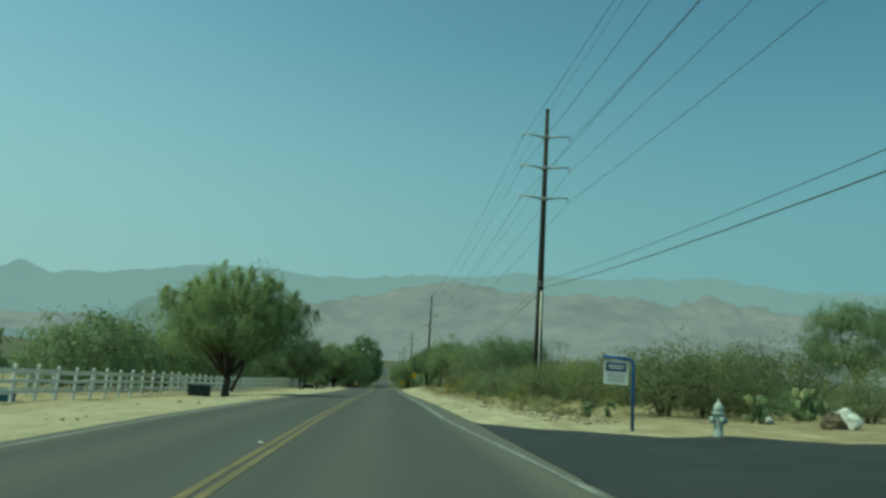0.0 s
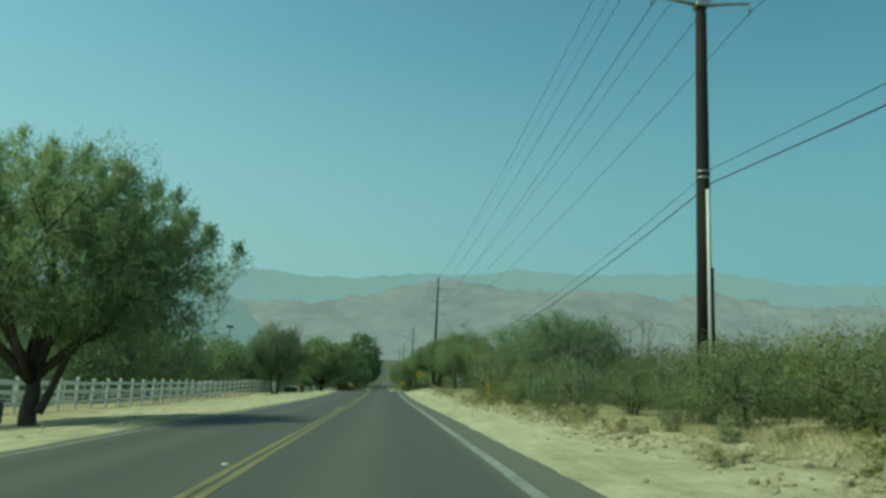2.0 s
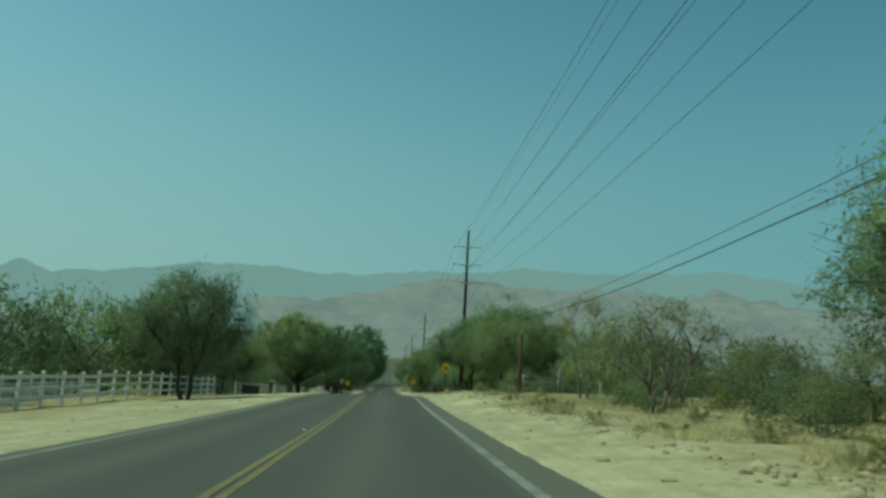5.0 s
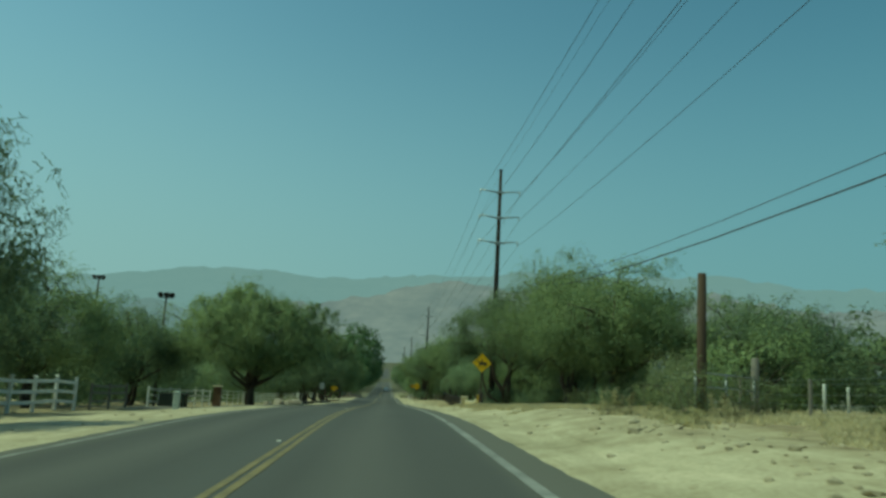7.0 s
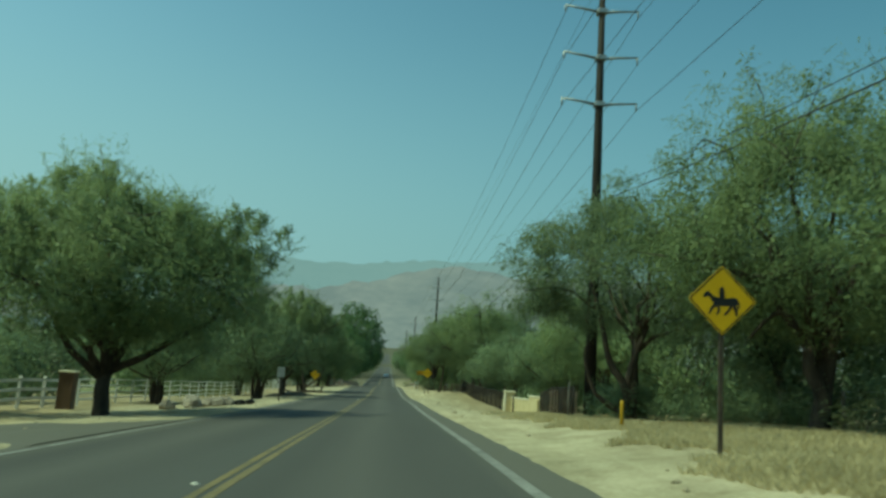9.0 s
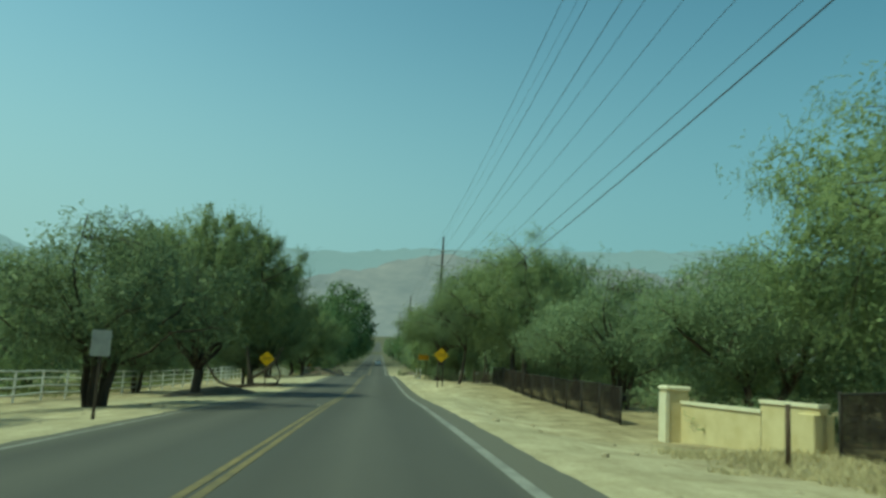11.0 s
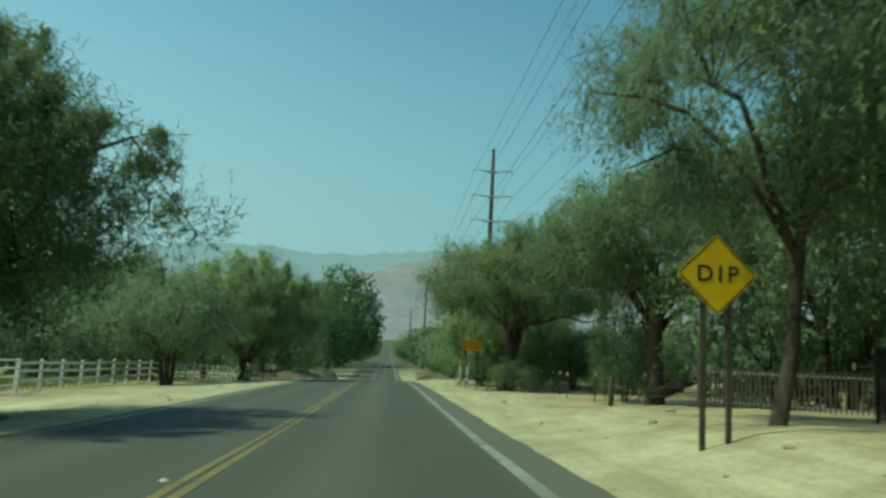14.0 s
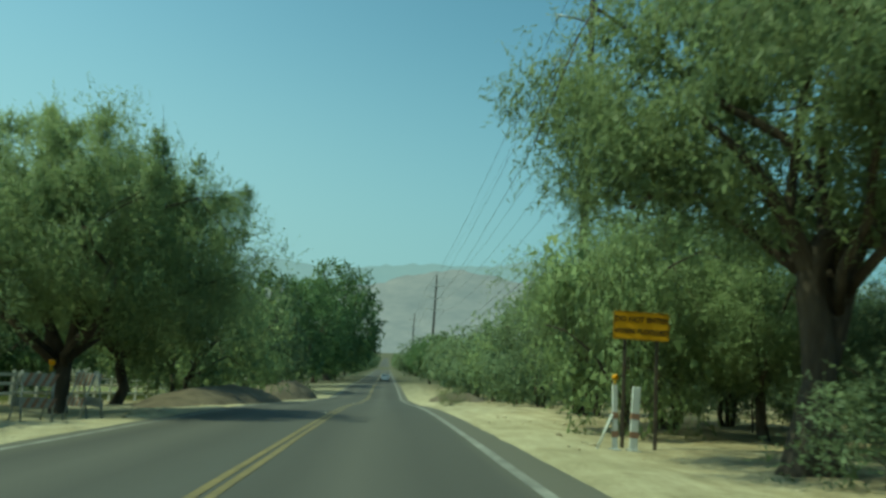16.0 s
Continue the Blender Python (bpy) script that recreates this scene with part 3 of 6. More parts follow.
def tree_kind(name, label, category, wood, crown):
    ob = tagged(new(name), label, category)
    part("trunk", wood, None, ob)
    part("crown", crown, None, ob)
    return ob


class Kind:
    """The first placing of a kind is the built one; the others are copies."""

    def __init__(self, name, label, category, meshes, height, radius, group):
        self.ob, self.used, self.h, self.r, self.n = tree_kind(name, label, category, *meshes), False, height, radius, 0
        tagged(self.ob, group=group)
        self.far = None

    def put(self, x, y, h, r, turn=None, label="", sink=0.05):
        if self.far and (y > 290 or abs(x) > 26):
            return self.far.put(x, y, h, r, turn, label, sink)
        self.n += 1
        turn = (self.n * 137.5) % 360 if turn is None else turn
        m = pose(x, y, gz(x, y) - sink, 0, 0, turn) @ Matrix.Diagonal((r / self.r, r / self.r, h / self.h, 1))
        if self.used:
            ob = copy_thing(self.ob, m)
            ob.matrix_basis = m
        else:
            ob, self.used = self.ob, True
            ob.matrix_basis = m
        return tagged(ob, label)


TREES = "trees along the road"
SHADE = Kind("shade_tree", "dense green mesquite with a brushy domed crown on a sandy verge", "tree", tree_parts(11, 8.1, 5.6, 1.5, 1, 1650, 107, LEAF_FRESH, BARK, 0.185, 0.027, flat=0.1, thick=0.27, clump=0.74, brush=0.38, skirt=1.45, boughs=10, fill=0.25, holes=0.35, low=0.42, rough=1.1, heart=0.12), 8.1, 5.6, TREES)
MESQ_A = Kind("mesquite_tree", "feathery green mesquite tree with dark forked trunks", "tree", tree_parts(21, 7.0, 4.6, 2.1, 2, 640, 78, LEAF, BARK, 0.163, 0.030, heart=0.45, rough=1.25, hang=0.7, thick=0.2, skirt=0.9, fill=0.3, holes=0.16, clump=0.68), 7.0, 4.6, TREES)
MESQ_B = Kind("mesquite_tree", "airy green mesquite tree with a wide drooping crown", "tree", tree_parts(35, 7.4, 4.8, 2.0, 1, 860, 102, LEAF_FRESH, BARK, 0.131, 0.028, heart=0.45, rough=1.25, hang=0.8, lean=0.05, thick=0.24, skirt=1.0, fill=0.3, boughs=8, holes=0.16, clump=0.68), 7.4, 4.8, TREES)
MESQ_C = Kind("mesquite_tree", "many-stemmed green mesquite tree with crooked trunks", "tree", tree_parts(47, 6.0, 4.2, 1.9, 4, 450, 78, LEAF, BARK, 0.163, 0.030, heart=0.45, rough=1.2, hang=0.6, thick=0.2, skirt=0.85, fill=0.3, boughs=3, holes=0.14, clump=0.68), 6.0, 4.2, TREES)
BIG = Kind("mesquite_tree", "tall old mesquite tree with a thick dark trunk", "tree", tree_parts(58, 9.0, 5.6, 2.6, 2, 900, 126, LEAF_FRESH, BARK, 0.112, 0.028, heart=0.45, rough=1.2, hang=0.7, lean=-0.03, thick=0.27, skirt=0.75, clump=0.7, fill=0.3, holes=0.18), 9.0, 5.6, TREES)
OLD = Kind("old_mesquite_tree", "old mesquite with a thick dark trunk and high spreading crown", "tree", tree_parts(144, 8.8, 5.4, 3.0, 1, 1020, 122, LEAF_FRESH, BARK, 0.152, 0.027, hang=0.6, flat=0.7, lean=0.13, tilt=0.22, thick=0.27, skirt=1.25, boughs=10, clump=0.62, fill=0.35, holes=0.13, low=0.3, heart=0.4, rough=1.5), 8.8, 5.4, TREES)
AIRY = Kind("mesquite_tree", "open airy mesquite tree with light showing through its crown", "tree", tree_parts(152, 8.6, 4.6, 3.0, 1, 960, 122, LEAF, BARK, 0.137, 0.021, hang=0.8, flat=0.7, lean=0.08, tilt=0.14, thick=0.17, skirt=0.9, boughs=8, clump=0.6, fill=0.4, holes=0.10, heart=0.25), 8.6, 4.6, TREES)
BACK_A = Kind("thicket_tree", "green mesquite tree in the thicket behind the verge", "tree", tree_parts(121, 5.4, 4.0, 1.0, 3, 270, 36, LEAF, BARK, 0.19, 0.068, hang=0.5, flat=0.0, thick=0.16, skirt=0.3, boughs=2, twigs=3, fill=0.45, clump=0.76, heart=0.4), 5.4, 4.0, "trees in the thicket")
BACK_B = Kind("thicket_tree", "fresh green mesquite tree in the thicket behind the verge", "tree", tree_parts(133, 5.6, 4.0, 1.0, 2, 270, 36, LEAF_FRESH, BARK, 0.19, 0.068, hang=0.5, flat=0.0, thick=0.16, skirt=0.2, boughs=3, twigs=3, fill=0.45, clump=0.76, heart=0.4), 5.6, 4.0, "trees in the thicket")
BACK_FAR = Kind("thicket_tree", "green mesquite tree in the thicket far from the road", "tree", tree_parts(127, 5.4, 4.0, 1.0, 2, 150, 24, LEAF, BARK, 0.30, 0.11, hang=0.4, flat=0.0, thick=0.16, skirt=0.3, boughs=2, twigs=2, fill=0.45, clump=0.85, heart=0.4), 5.4, 4.0, "trees in the thicket")
BACK_A.far = BACK_B.far = BACK_FAR
DARK = Kind("broadleaf_tree", "dense dark green broadleaf tree, tall and rounded", "tree", tree_parts(64, 14.0, 6.5, 3.0, 1, 420, 36, LEAF_DARK, BARK, 0.40, 0.22, flat=0.0, thick=0.5, clump=1.2, skirt=0.5, fill=0.75, boughs=5, twigs=2, holes=0.4), 14.0, 6.5, "tall trees in the distance")
SPARSE = Kind("palo_verde_tree", "thin half-bare palo verde tree with yellowish leaves", "tree", tree_parts(73, 5.6, 2.2, 2.2, 2, 90, 50, LEAF_YELLOW, BARK_GREY, 0.11, 0.04, flat=0.9, thick=0.12, clump=0.4, fill=0.6, skirt=0.9, boughs=5, twigs=8, heart=0.0), 5.6, 2.2, "small trees")
BARE = Kind("dead_tree", "leafless grey dead tree with thin crooked branches", "tree", tree_parts(81, 5.0, 2.2, 1.4, 2, 110, 3, LEAF_DRY, BARK_GREY, 0.08, 0.02, flat=0.6, thick=0.10, fill=0.5, skirt=0.9, boughs=7, twigs=9, heart=0.0), 5.0, 2.2, "small trees")
SHRUB = Kind("shrub_mesquite", "young yellow-green mesquite shrub on short dark stems", "bush", tree_parts(117, 3.0, 2.3, 0.9, 3, 190, 66, LEAF_BUSH, BARK, 0.10, 0.023, flat=0.2, thick=0.11, clump=0.5, fill=0.3, skirt=0.25, boughs=2, twigs=3, rough=1.3, holes=0.3), 3.0, 2.3, "desert bushes")
PALO = Kind("palo_verde_shrub", "broad yellow-green palo verde shrub in flower on dry soil", "bush", tree_parts(119, 3.0, 2.4, 0.8, 4, 200, 66, LEAF_PALO, BARK_GREY, 0.09, 0.022, flat=0.2, thick=0.09, clump=0.48, fill=0.3, skirt=0.4, boughs=2, twigs=3, holes=0.3, rough=1.2), 3.0, 2.4, "desert bushes")
BUSH_A = Kind("creosote_bush", "upright olive green creosote bush on dry soil", "bush", tree_parts(91, 2.6, 1.7, 0.5, 5, 105, 42, LEAF_BUSH, BARK_GREY, 0.10, 0.023, flat=0.0, thick=0.04, clump=0.48, fill=0.2, skirt=0.1, boughs=2, twigs=2, holes=0.2), 2.6, 1.7, "desert bushes")
BUSH_B = Kind("desert_bush", "rounded green desert bush with dense fine leaves", "bush", tree_parts(95, 2.2, 1.8, 0.4, 4, 110, 48, LEAF, BARK, 0.105, 0.028, flat=0.0, thick=0.04, clump=0.5, fill=0.25, skirt=0.0, boughs=1, twigs=2), 2.2, 1.8, "desert bushes")
BUSH_Y = Kind("brittle_bush", "yellow-green flowering brittle bush", "bush", tree_parts(99, 1.5, 1.2, 0.3, 4, 80, 44, LEAF_YELLOW, BARK_GREY, 0.085, 0.03, flat=0.0, thick=0.03, clump=0.34, fill=0.2, skirt=0.0, boughs=1, twigs=2, brush=0.25, heart=0.1), 1.5, 1.2, "desert bushes")
BUSH_D = Kind("dry_bush", "low straw-coloured dry bush", "bush", tree_parts(103, 0.8, 0.7, 0.2, 4, 26, 34, LEAF_DRY, BARK_GREY, 0.20, 0.018, flat=0.0, thick=0.02, clump=0.25, fill=0.1, brush=0.2, skirt=0.0, boughs=1, twigs=1, heart=0.0), 0.8, 0.7, "dry bushes")

# left side, near trees first: x, y, height, crown radius
SHADY = SHADE.put(-9.9, 49.8, 7.9, 5.0, 20)
for k, x, y, h, r in (
    (MESQ_A, -11.9, 114.3, 8.0, 3.7), (MESQ_C, -16.0, 125, 5.8, 4.2), (MESQ_B, -18.0, 137, 7.0, 5.0),
    (SHADE, -10.1, 155.3, 8.8, 6.2), (MESQ_A, -18.5, 154, 7.2, 4.8), (MESQ_C, -13.2, 173, 6.2, 4.3),
    (MESQ_C, -9.0, 182.3, 6.2, 4.4), (SHADE, -9.2, 197.2, 9.2, 5.6), (SHADE, -9.5, 215.8, 8.2, 5.2),
    (MESQ_C, -14.5, 205.0, 5.0, 3.2), (MESQ_C, -12.4, 246.3, 6.6, 4.4), (SHADE, -9.3, 254.2, 8.5, 5.3), (MESQ_B, -12.3, 268.0, 9.4, 5.2),
    (MESQ_B, -17.0, 259, 9.4, 5.0), (BACK_B, -10.8, 273.0, 8.6, 4.6), (BACK_B, -11.2, 283, 9.6, 5.2), (BACK_A, -12.3, 301, 11.4, 5.4), (DARK, -13.5, 322, 13.6, 6.2),
    (DARK, -13.0, 345, 15.0, 6.6), (DARK, -13.0, 374, 17.6, 7.6), (DARK, -12.5, 398, 24.6, 9.9), (DARK, -13.5, 432, 24.6, 10.3)):
    k.put(x, y, h, r)
rng_t = random.Random(7)
for i in range(11):
    (BACK_A, BACK_B)[i % 2].put(-21.5 + rng_t.uniform(-2.5, 1.5), 60 + 6.8 * i, rng_t.uniform(5.7, 6.6) + 0.8 * (i > 2) + 0.6 * (i < 7) + 0.7 * (i > 3), rng_t.uniform(4.2, 5.0))
for i in range(7):
    BACK_A.put(-31 + rng_t.uniform(-3, 3), 62 + 13 * i, rng_t.uniform(5.4, 6.4), rng_t.uniform(4.4, 5.4))
for i in range(8):
    DARK.put(-48 - 3 * (i % 3) + rng_t.uniform(-3, 3), 268 + 12 * i, rng_t.uniform(12, 15), rng_t.uniform(6.5, 8))
for x, y, h, r in ((-27.0, 286, 12.6, 6.0), (-33.0, 296, 14.0, 7.0), (-40.0, 304, 14.6, 7.4), (-24.0, 306, 12.4, 6.2), (-47.0, 292, 14.0, 7.0)):
    DARK.put(x, y, h, r)
for i in range(11):
    (BACK_A, BACK_B)[i % 2].put(-25 + rng_t.uniform(-3, 3), 166 + 12 * i, rng_t.uniform(6.0, 7.6) + 1.2 * (i > 5), rng_t.uniform(4.2, 5.4))
for i in range(26):
    (BACK_A, BACK_B)[i % 2].put((-12.5, 10.0)[i % 2] + rng_t.uniform(-1, 1), 460 + 38 * (i // 2) + rng_t.uniform(-8, 8), rng_t.uniform(8, 12), rng_t.uniform(6, 7))

for x, y in ((-20.5, 143), (-21.5, 149), (-22.5, 160), (-21.0, 167), (-22.0, 176)):
    BACK_A.put(x, y, 4.8, 4.2)

# sprawling limbs of the tree behind the second dip sign
def add_limbs(tree, lines, label):
    """Crooked limbs that belong to a tree, given as world points with a radius at each end."""
    verts, faces, back = [], [], tree.matrix_basis.inverted()
    for pts, r0, r1 in lines:
        fine, n = [], len(pts) - 1
        for i in range(n):
            p0, p1, p2, p3 = (Vector(pts[min(max(k, 0), n)]) for k in (i - 1, i, i + 1, i + 2))
            for u in (0, 0.25, 0.5, 0.75):
                fine.append(0.5 * (2 * p1 + (p2 - p0) * u + (2 * p0 - 5 * p1 + 4 * p2 - p3) * u * u + (3 * p1 - p0 - 3 * p2 + p3) * u ** 3))
        fine.append(Vector(pts[-1]))
        m = len(fine) - 1
        tube_data([back @ p for p in fine], [r0 + (r1 - r0) * (k / m) ** 0.8 for k in range(m + 1)], 8, verts, faces)
    return part("low_limb", mesh_of("low_limb", verts, faces, BARK, True), BARK, tree, label)


SPRAWL = MESQ_C.put(-9.6, 214.6, 5.2, 3.0, 30, "many-stemmed mesquite with crooked limbs sprawling on the verge")
add_limbs(SPRAWL, (
    (((-8.5, 211.4, -1.45), (-8.75, 211.4, -0.7), (-9.0, 211.6, 0.3), (-9.3, 212.0, 1.5)), 0.24, 0.15),
    (((-8.6, 211.3, -1.2), (-9.3, 211.2, -1.28), (-10.1, 211.2, -1.3), (-10.9, 211.3, -1.05), (-11.5, 211.5, -0.4), (-12.0, 211.7, 0.3), (-12.2, 212.0, 1.4)), 0.15, 0.07),
    (((-8.7, 211.4, -0.75), (-8.1, 211.3, -0.35), (-7.6, 211.3, 0.05), (-7.1, 211.4, 0.6), (-6.8, 211.8, 1.5)), 0.15, 0.07),
    (((-8.5, 211.3, -1.15), (-7.7, 211.1, -1.2), (-7.0, 211.1, -1.05), (-6.72, 211.2, -0.5), (-6.95, 211.3, 0.1), (-7.3, 211.6, 0.8)), 0.12, 0.06),
    (((-6.85, 211.1, -0.75), (-7.3, 211.0, -0.55), (-7.8, 211.0, -0.6)), 0.06, 0.025)), "crooked dark limbs sprawling low over the ground")

add_limbs(SHADY, ((((-9.55, 49.6, 0.1), (-9.25, 49.55, 0.8), (-8.95, 49.5, 1.6), (-8.6, 49.5, 2.5), (-8.1, 49.5, 3.6)), 0.15, 0.07),
                  (((-9.75, 49.75, 0.9), (-10.2, 49.7, 1.5), (-10.8, 49.7, 2.3), (-11.4, 49.7, 3.2)), 0.13, 0.06)), "dark forked side stems")

# right side
for k, x, y, h, r in (
    (AIRY, 24.0, 38, 6.0, 2.6), (MESQ_C, 10.8, 78, 5.9, 4.0), (MESQ_A, 14.2, 83, 6.2, 4.4), (BARE, 17.5, 79, 6.2, 2.6), (SHRUB, 11.0, 102.5, 4.6, 2.8),
    (SPARSE, 10.1, 107.6, 5.6, 1.7), (SPARSE, 14.6, 106.5, 5.4, 2.6), (MESQ_B, 11.8, 136, 7.8, 5.0), (MESQ_A, 17.5, 132, 5.6, 4.2),
    (MESQ_A, 14.5, 153, 8.0, 5.0), (MESQ_B, 12.8, 172, 8.2, 5.0), (MESQ_A, 12.8, 181, 6.2, 4.6), (MESQ_C, 11.0, 191, 6.2, 4.2),
    (MESQ_A, 10.8, 199, 5.2, 3.8), (BIG, 9.4, 208.8, 10.6, 5.5), (MESQ_A, 12.9, 212.5, 9.8, 5.0), (MESQ_A, 12.6, 221, 8.6, 4.6),
    (BIG, 8.2, 253.5, 7.4, 4.6), (MESQ_C, 8.2, 262, 6.4, 4.0), (BACK_A, 8.6, 274, 6.8, 4.2), (BACK_B, 9.4, 286, 7.2, 4.4),
    (BACK_A, 9.4, 299, 7.0, 4.6), (BACK_B, 9.6, 313, 7.8, 4.8), (BACK_A, 9.8, 330, 8.4, 5.2), (BACK_B, 10.0, 350, 9.0, 5.5), (DARK, 11.0, 378, 8.8, 5.7), (DARK, 11.5, 410, 9.7, 6.2), (DARK, 12.0, 445, 11.4, 6.6)):
    k.put(x, y, h, r)
for i in range(18):
    (BACK_A, BACK_B)[i % 2].put(21 + rng_t.uniform(-3, 4) + (i % 2) * 7, 122 + 9.0 * i, rng_t.uniform(4.4, 5.8) - 0.5 * (i > 10), rng_t.uniform(3.8, 4.6))
for i in range(15):
    x, h, r = 15.5 + rng_t.uniform(-1.5, 2.5), rng_t.uniform(4.8, 6.2), rng_t.uniform(3.8, 4.6)
    if i < 6 or i > 9:
        (BACK_B, BACK_A)[i % 2].put(x, 164 + 10.0 * i, h, r)
# low round trees of the orchard
for x, y, h, r in ((14.8, 240.5, 3.7, 2.6), (11.4, 247.2, 3.9, 2.6), (17.6, 246.0, 3.8, 2.9), (14.4, 253.0, 4.2, 3.0), (21.5, 251.5, 4.4, 3.2), (18.6, 259.5, 4.6, 3.4), (11.5, 257.0, 4.6, 3.0), (21.0, 239.0, 3.8, 2.8), (25.5, 245.5, 4.3, 3.2)):
    MESQ_C.put(x, y, h, r, label="low round mesquite on short dark stems in an open orchard")
for x, y, h in ((24, 122, 5.6), (27.5, 124, 5.2), (20, 121, 4.6), (9.2, 64, 3.4), (8.6, 92, 3.6)):
    BARE.put(x, y, h, 1.9)
SPREADING = OLD.put(6.4, 243.2, 9.2, 5.0, 0)
add_limbs(SPREADING, (
    (((6.95, 243.2, -0.9), (6.9, 243.2, 0.3), (6.83, 243.2, 1.4), (6.75, 243.2, 2.3), (7.1, 243.1, 3.0), (7.7, 243.0, 3.0), (8.3, 243.0, 2.92), (9.2, 243.0, 3.25), (9.85, 243.0, 3.65), (10.8, 243.1, 3.7), (11.8, 243.3, 4.1)), 0.36, 0.06),
    (((8.3, 243.0, 2.95), (8.7, 243.1, 3.5), (8.9, 243.2, 4.4), (9.3, 243.4, 5.2)), 0.14, 0.04),
    (((9.3, 243.0, 3.3), (10.0, 242.8, 3.35), (10.9, 242.6, 3.1), (11.7, 242.6, 3.3)), 0.10, 0.03),
    (((6.8, 243.2, 2.2), (6.3, 243.1, 3.2), (5.6, 243.0, 4.1), (4.6, 243.0, 4.9)), 0.22, 0.05)), "heavy dark limb reaching out level with the crown")
limbed = OLD.put(9.8, 228.2, 9.3, 5.3, 60, "old mesquite with a heavy low limb beside a short post")
verts, faces, g0 = [], [], gz(9.6, 228.2)
to_tree = limbed.matrix_basis.inverted()
for line, radii in (
        (((9.65, 228.2, 0.25), (10.4, 228.1, 0.62), (11.3, 227.9, 1.1), (12.3, 227.8, 1.45), (13.3, 227.8, 2.0), (13.1, 228.0, 2.8), (13.5, 228.3, 3.7)), (0.24, 0.22, 0.2, 0.17, 0.14, 0.1, 0.05)),
        (((11.9, 227.8, 1.32), (12.9, 227.5, 1.25), (14.0, 227.2, 1.7), (14.8, 227.0, 2.4)), (0.12, 0.1, 0.07, 0.03))):
    tube_data([to_tree @ Vector((x, y, g0 + z)) for x, y, z in line], radii, 9, verts, faces)
part("low_limb", mesh_of("low_limb", verts, faces, BARK), BARK, limbed, "heavy crooked limb resting low over the ground")
BUSH_B.put(8.9, 155.6, 1.9, 1.4)
AIRY.put(5.7, 211.2, 8.4, 3.0, 0, "slender leaning mesquite with an airy crown by a sign")
for x, y, h, r in ((15.5, 128, 3.9, 3.2), (19.5, 134, 4.4, 3.6), (23.5, 131, 4.0, 3.4), (27, 138, 4.6, 3.8)):
    BACK_B.put(x, y, h, r)
MESQ_B.put(9.6, 250.5, 5.6, 3.0)
for k, x, y, h, r in ((BACK_B, 6.3, 251.4, 6.8, 2.9), (BACK_B, 9.5, 230.6, 5.0, 1.5), (BACK_A, 12.0, 223.2, 6.6, 3.6)):
    k.put(x, y, h, r)
CROOKED = BIG.put(11.8, 147, 10.4, 5.4, 200, "tall mesquite with a heavy level limb over dry grass")
add_limbs(CROOKED, (
    (((11.6, 147, 0.2), (11.95, 147, 2.0), (12.2, 147, 3.6), (12.3, 147, 4.95), (11.0, 147, 4.92), (10.0, 146.9, 4.6), (9.35, 146.8, 4.75), (8.5, 146.7, 5.25)), 0.27, 0.06),
    (((12.1, 147, 3.0), (11.9, 146.9, 3.4), (11.0, 146.8, 3.3), (10.65, 146.8, 3.7), (10.2, 146.7, 3.55), (9.6, 146.7, 2.9)), 0.13, 0.04),
    (((10.9, 147, 4.9), (10.5, 147, 5.6), (9.7, 147, 6.3)), 0.11, 0.03)), "heavy dark limb level over the grass")
FORKED = AIRY.put(8.9, 154.4, 8.8, 4.8, 60, "airy mesquite with crooked dark stems near a power pole")
add_limbs(FORKED, (
    (((8.7, 154.2, -0.2), (8.55, 154, 1.35), (7.95, 154, 2.3), (7.6, 154, 3.7), (7.2, 154.1, 5.2)), 0.2, 0.06),
    (((8.55, 154, 1.3), (8.8, 154, 2.4), (9.4, 154, 4.0), (9.8, 154.2, 5.6)), 0.15, 0.05),
    (((8.6, 154, 0.4), (7.6, 153.9, 1.0), (7.3, 153.9, 1.4), (7.0, 153.9, 2.3), (7.05, 153.9, 2.9)), 0.12, 0.03)), "crooked dark stems forking near the ground")
# bush belt on the right from the junction to the poles: open bank in front, bushes behind
for i in range(34):
    y = 26 + 2.25 * i + rng_t.uniform(-1, 1)
    x = 10.6 + rng_t.uniform(0, 3.0) + (3.4 if i % 2 else 0) - 2.0 * (y > 62)
    k = (BUSH_A, BUSH_B, SHRUB, BUSH_A, BUSH_Y)[rng_t.randrange(5)]
    s = rng_t.uniform(0.75, 1.05) * (0.85 if y < 46 else 1.1)
    x += 2.5 * (y < 46)
    k.put(x, y, {BUSH_A: 1.7, BUSH_B: 1.7, SHRUB: 2.4, BUSH_Y: 1.1}[k] * s, {BUSH_A: 1.4, BUSH_B: 1.7, SHRUB: 2.0, BUSH_Y: 1.0}[k] * s)
for i in range(24):
    (BUSH_A, SHRUB)[i % 2].put(17 + rng_t.uniform(-2.5, 8), 34 + 3.0 * i, rng_t.uniform(2.9, 3.7), rng_t.uniform(2.3, 3.0))
for x, y, h, r in ((9.3, 48.8, 2.6, 1.6), (9.1, 45.9, 2.5, 1.8), (13.6, 57.0, 3.3, 2.5), (16.5, 61.0, 3.6, 2.6), (14.0, 65.0, 3.4, 2.5), (18.6, 55.0, 3.4, 2.6), (11.4, 44.5, 2.7, 2.0), (9.4, 55.5, 2.2, 1.7), (13.0, 41.0, 2.4, 1.8), (8.6, 71.0, 2.6, 2.0)):
    SHRUB.put(x, y, h, r)
for x, y in ((6.6, 75.5), (7.6, 73.0), (11.0, 38.0)):
    BUSH_Y.put(x, y, 1.5, 1.2)
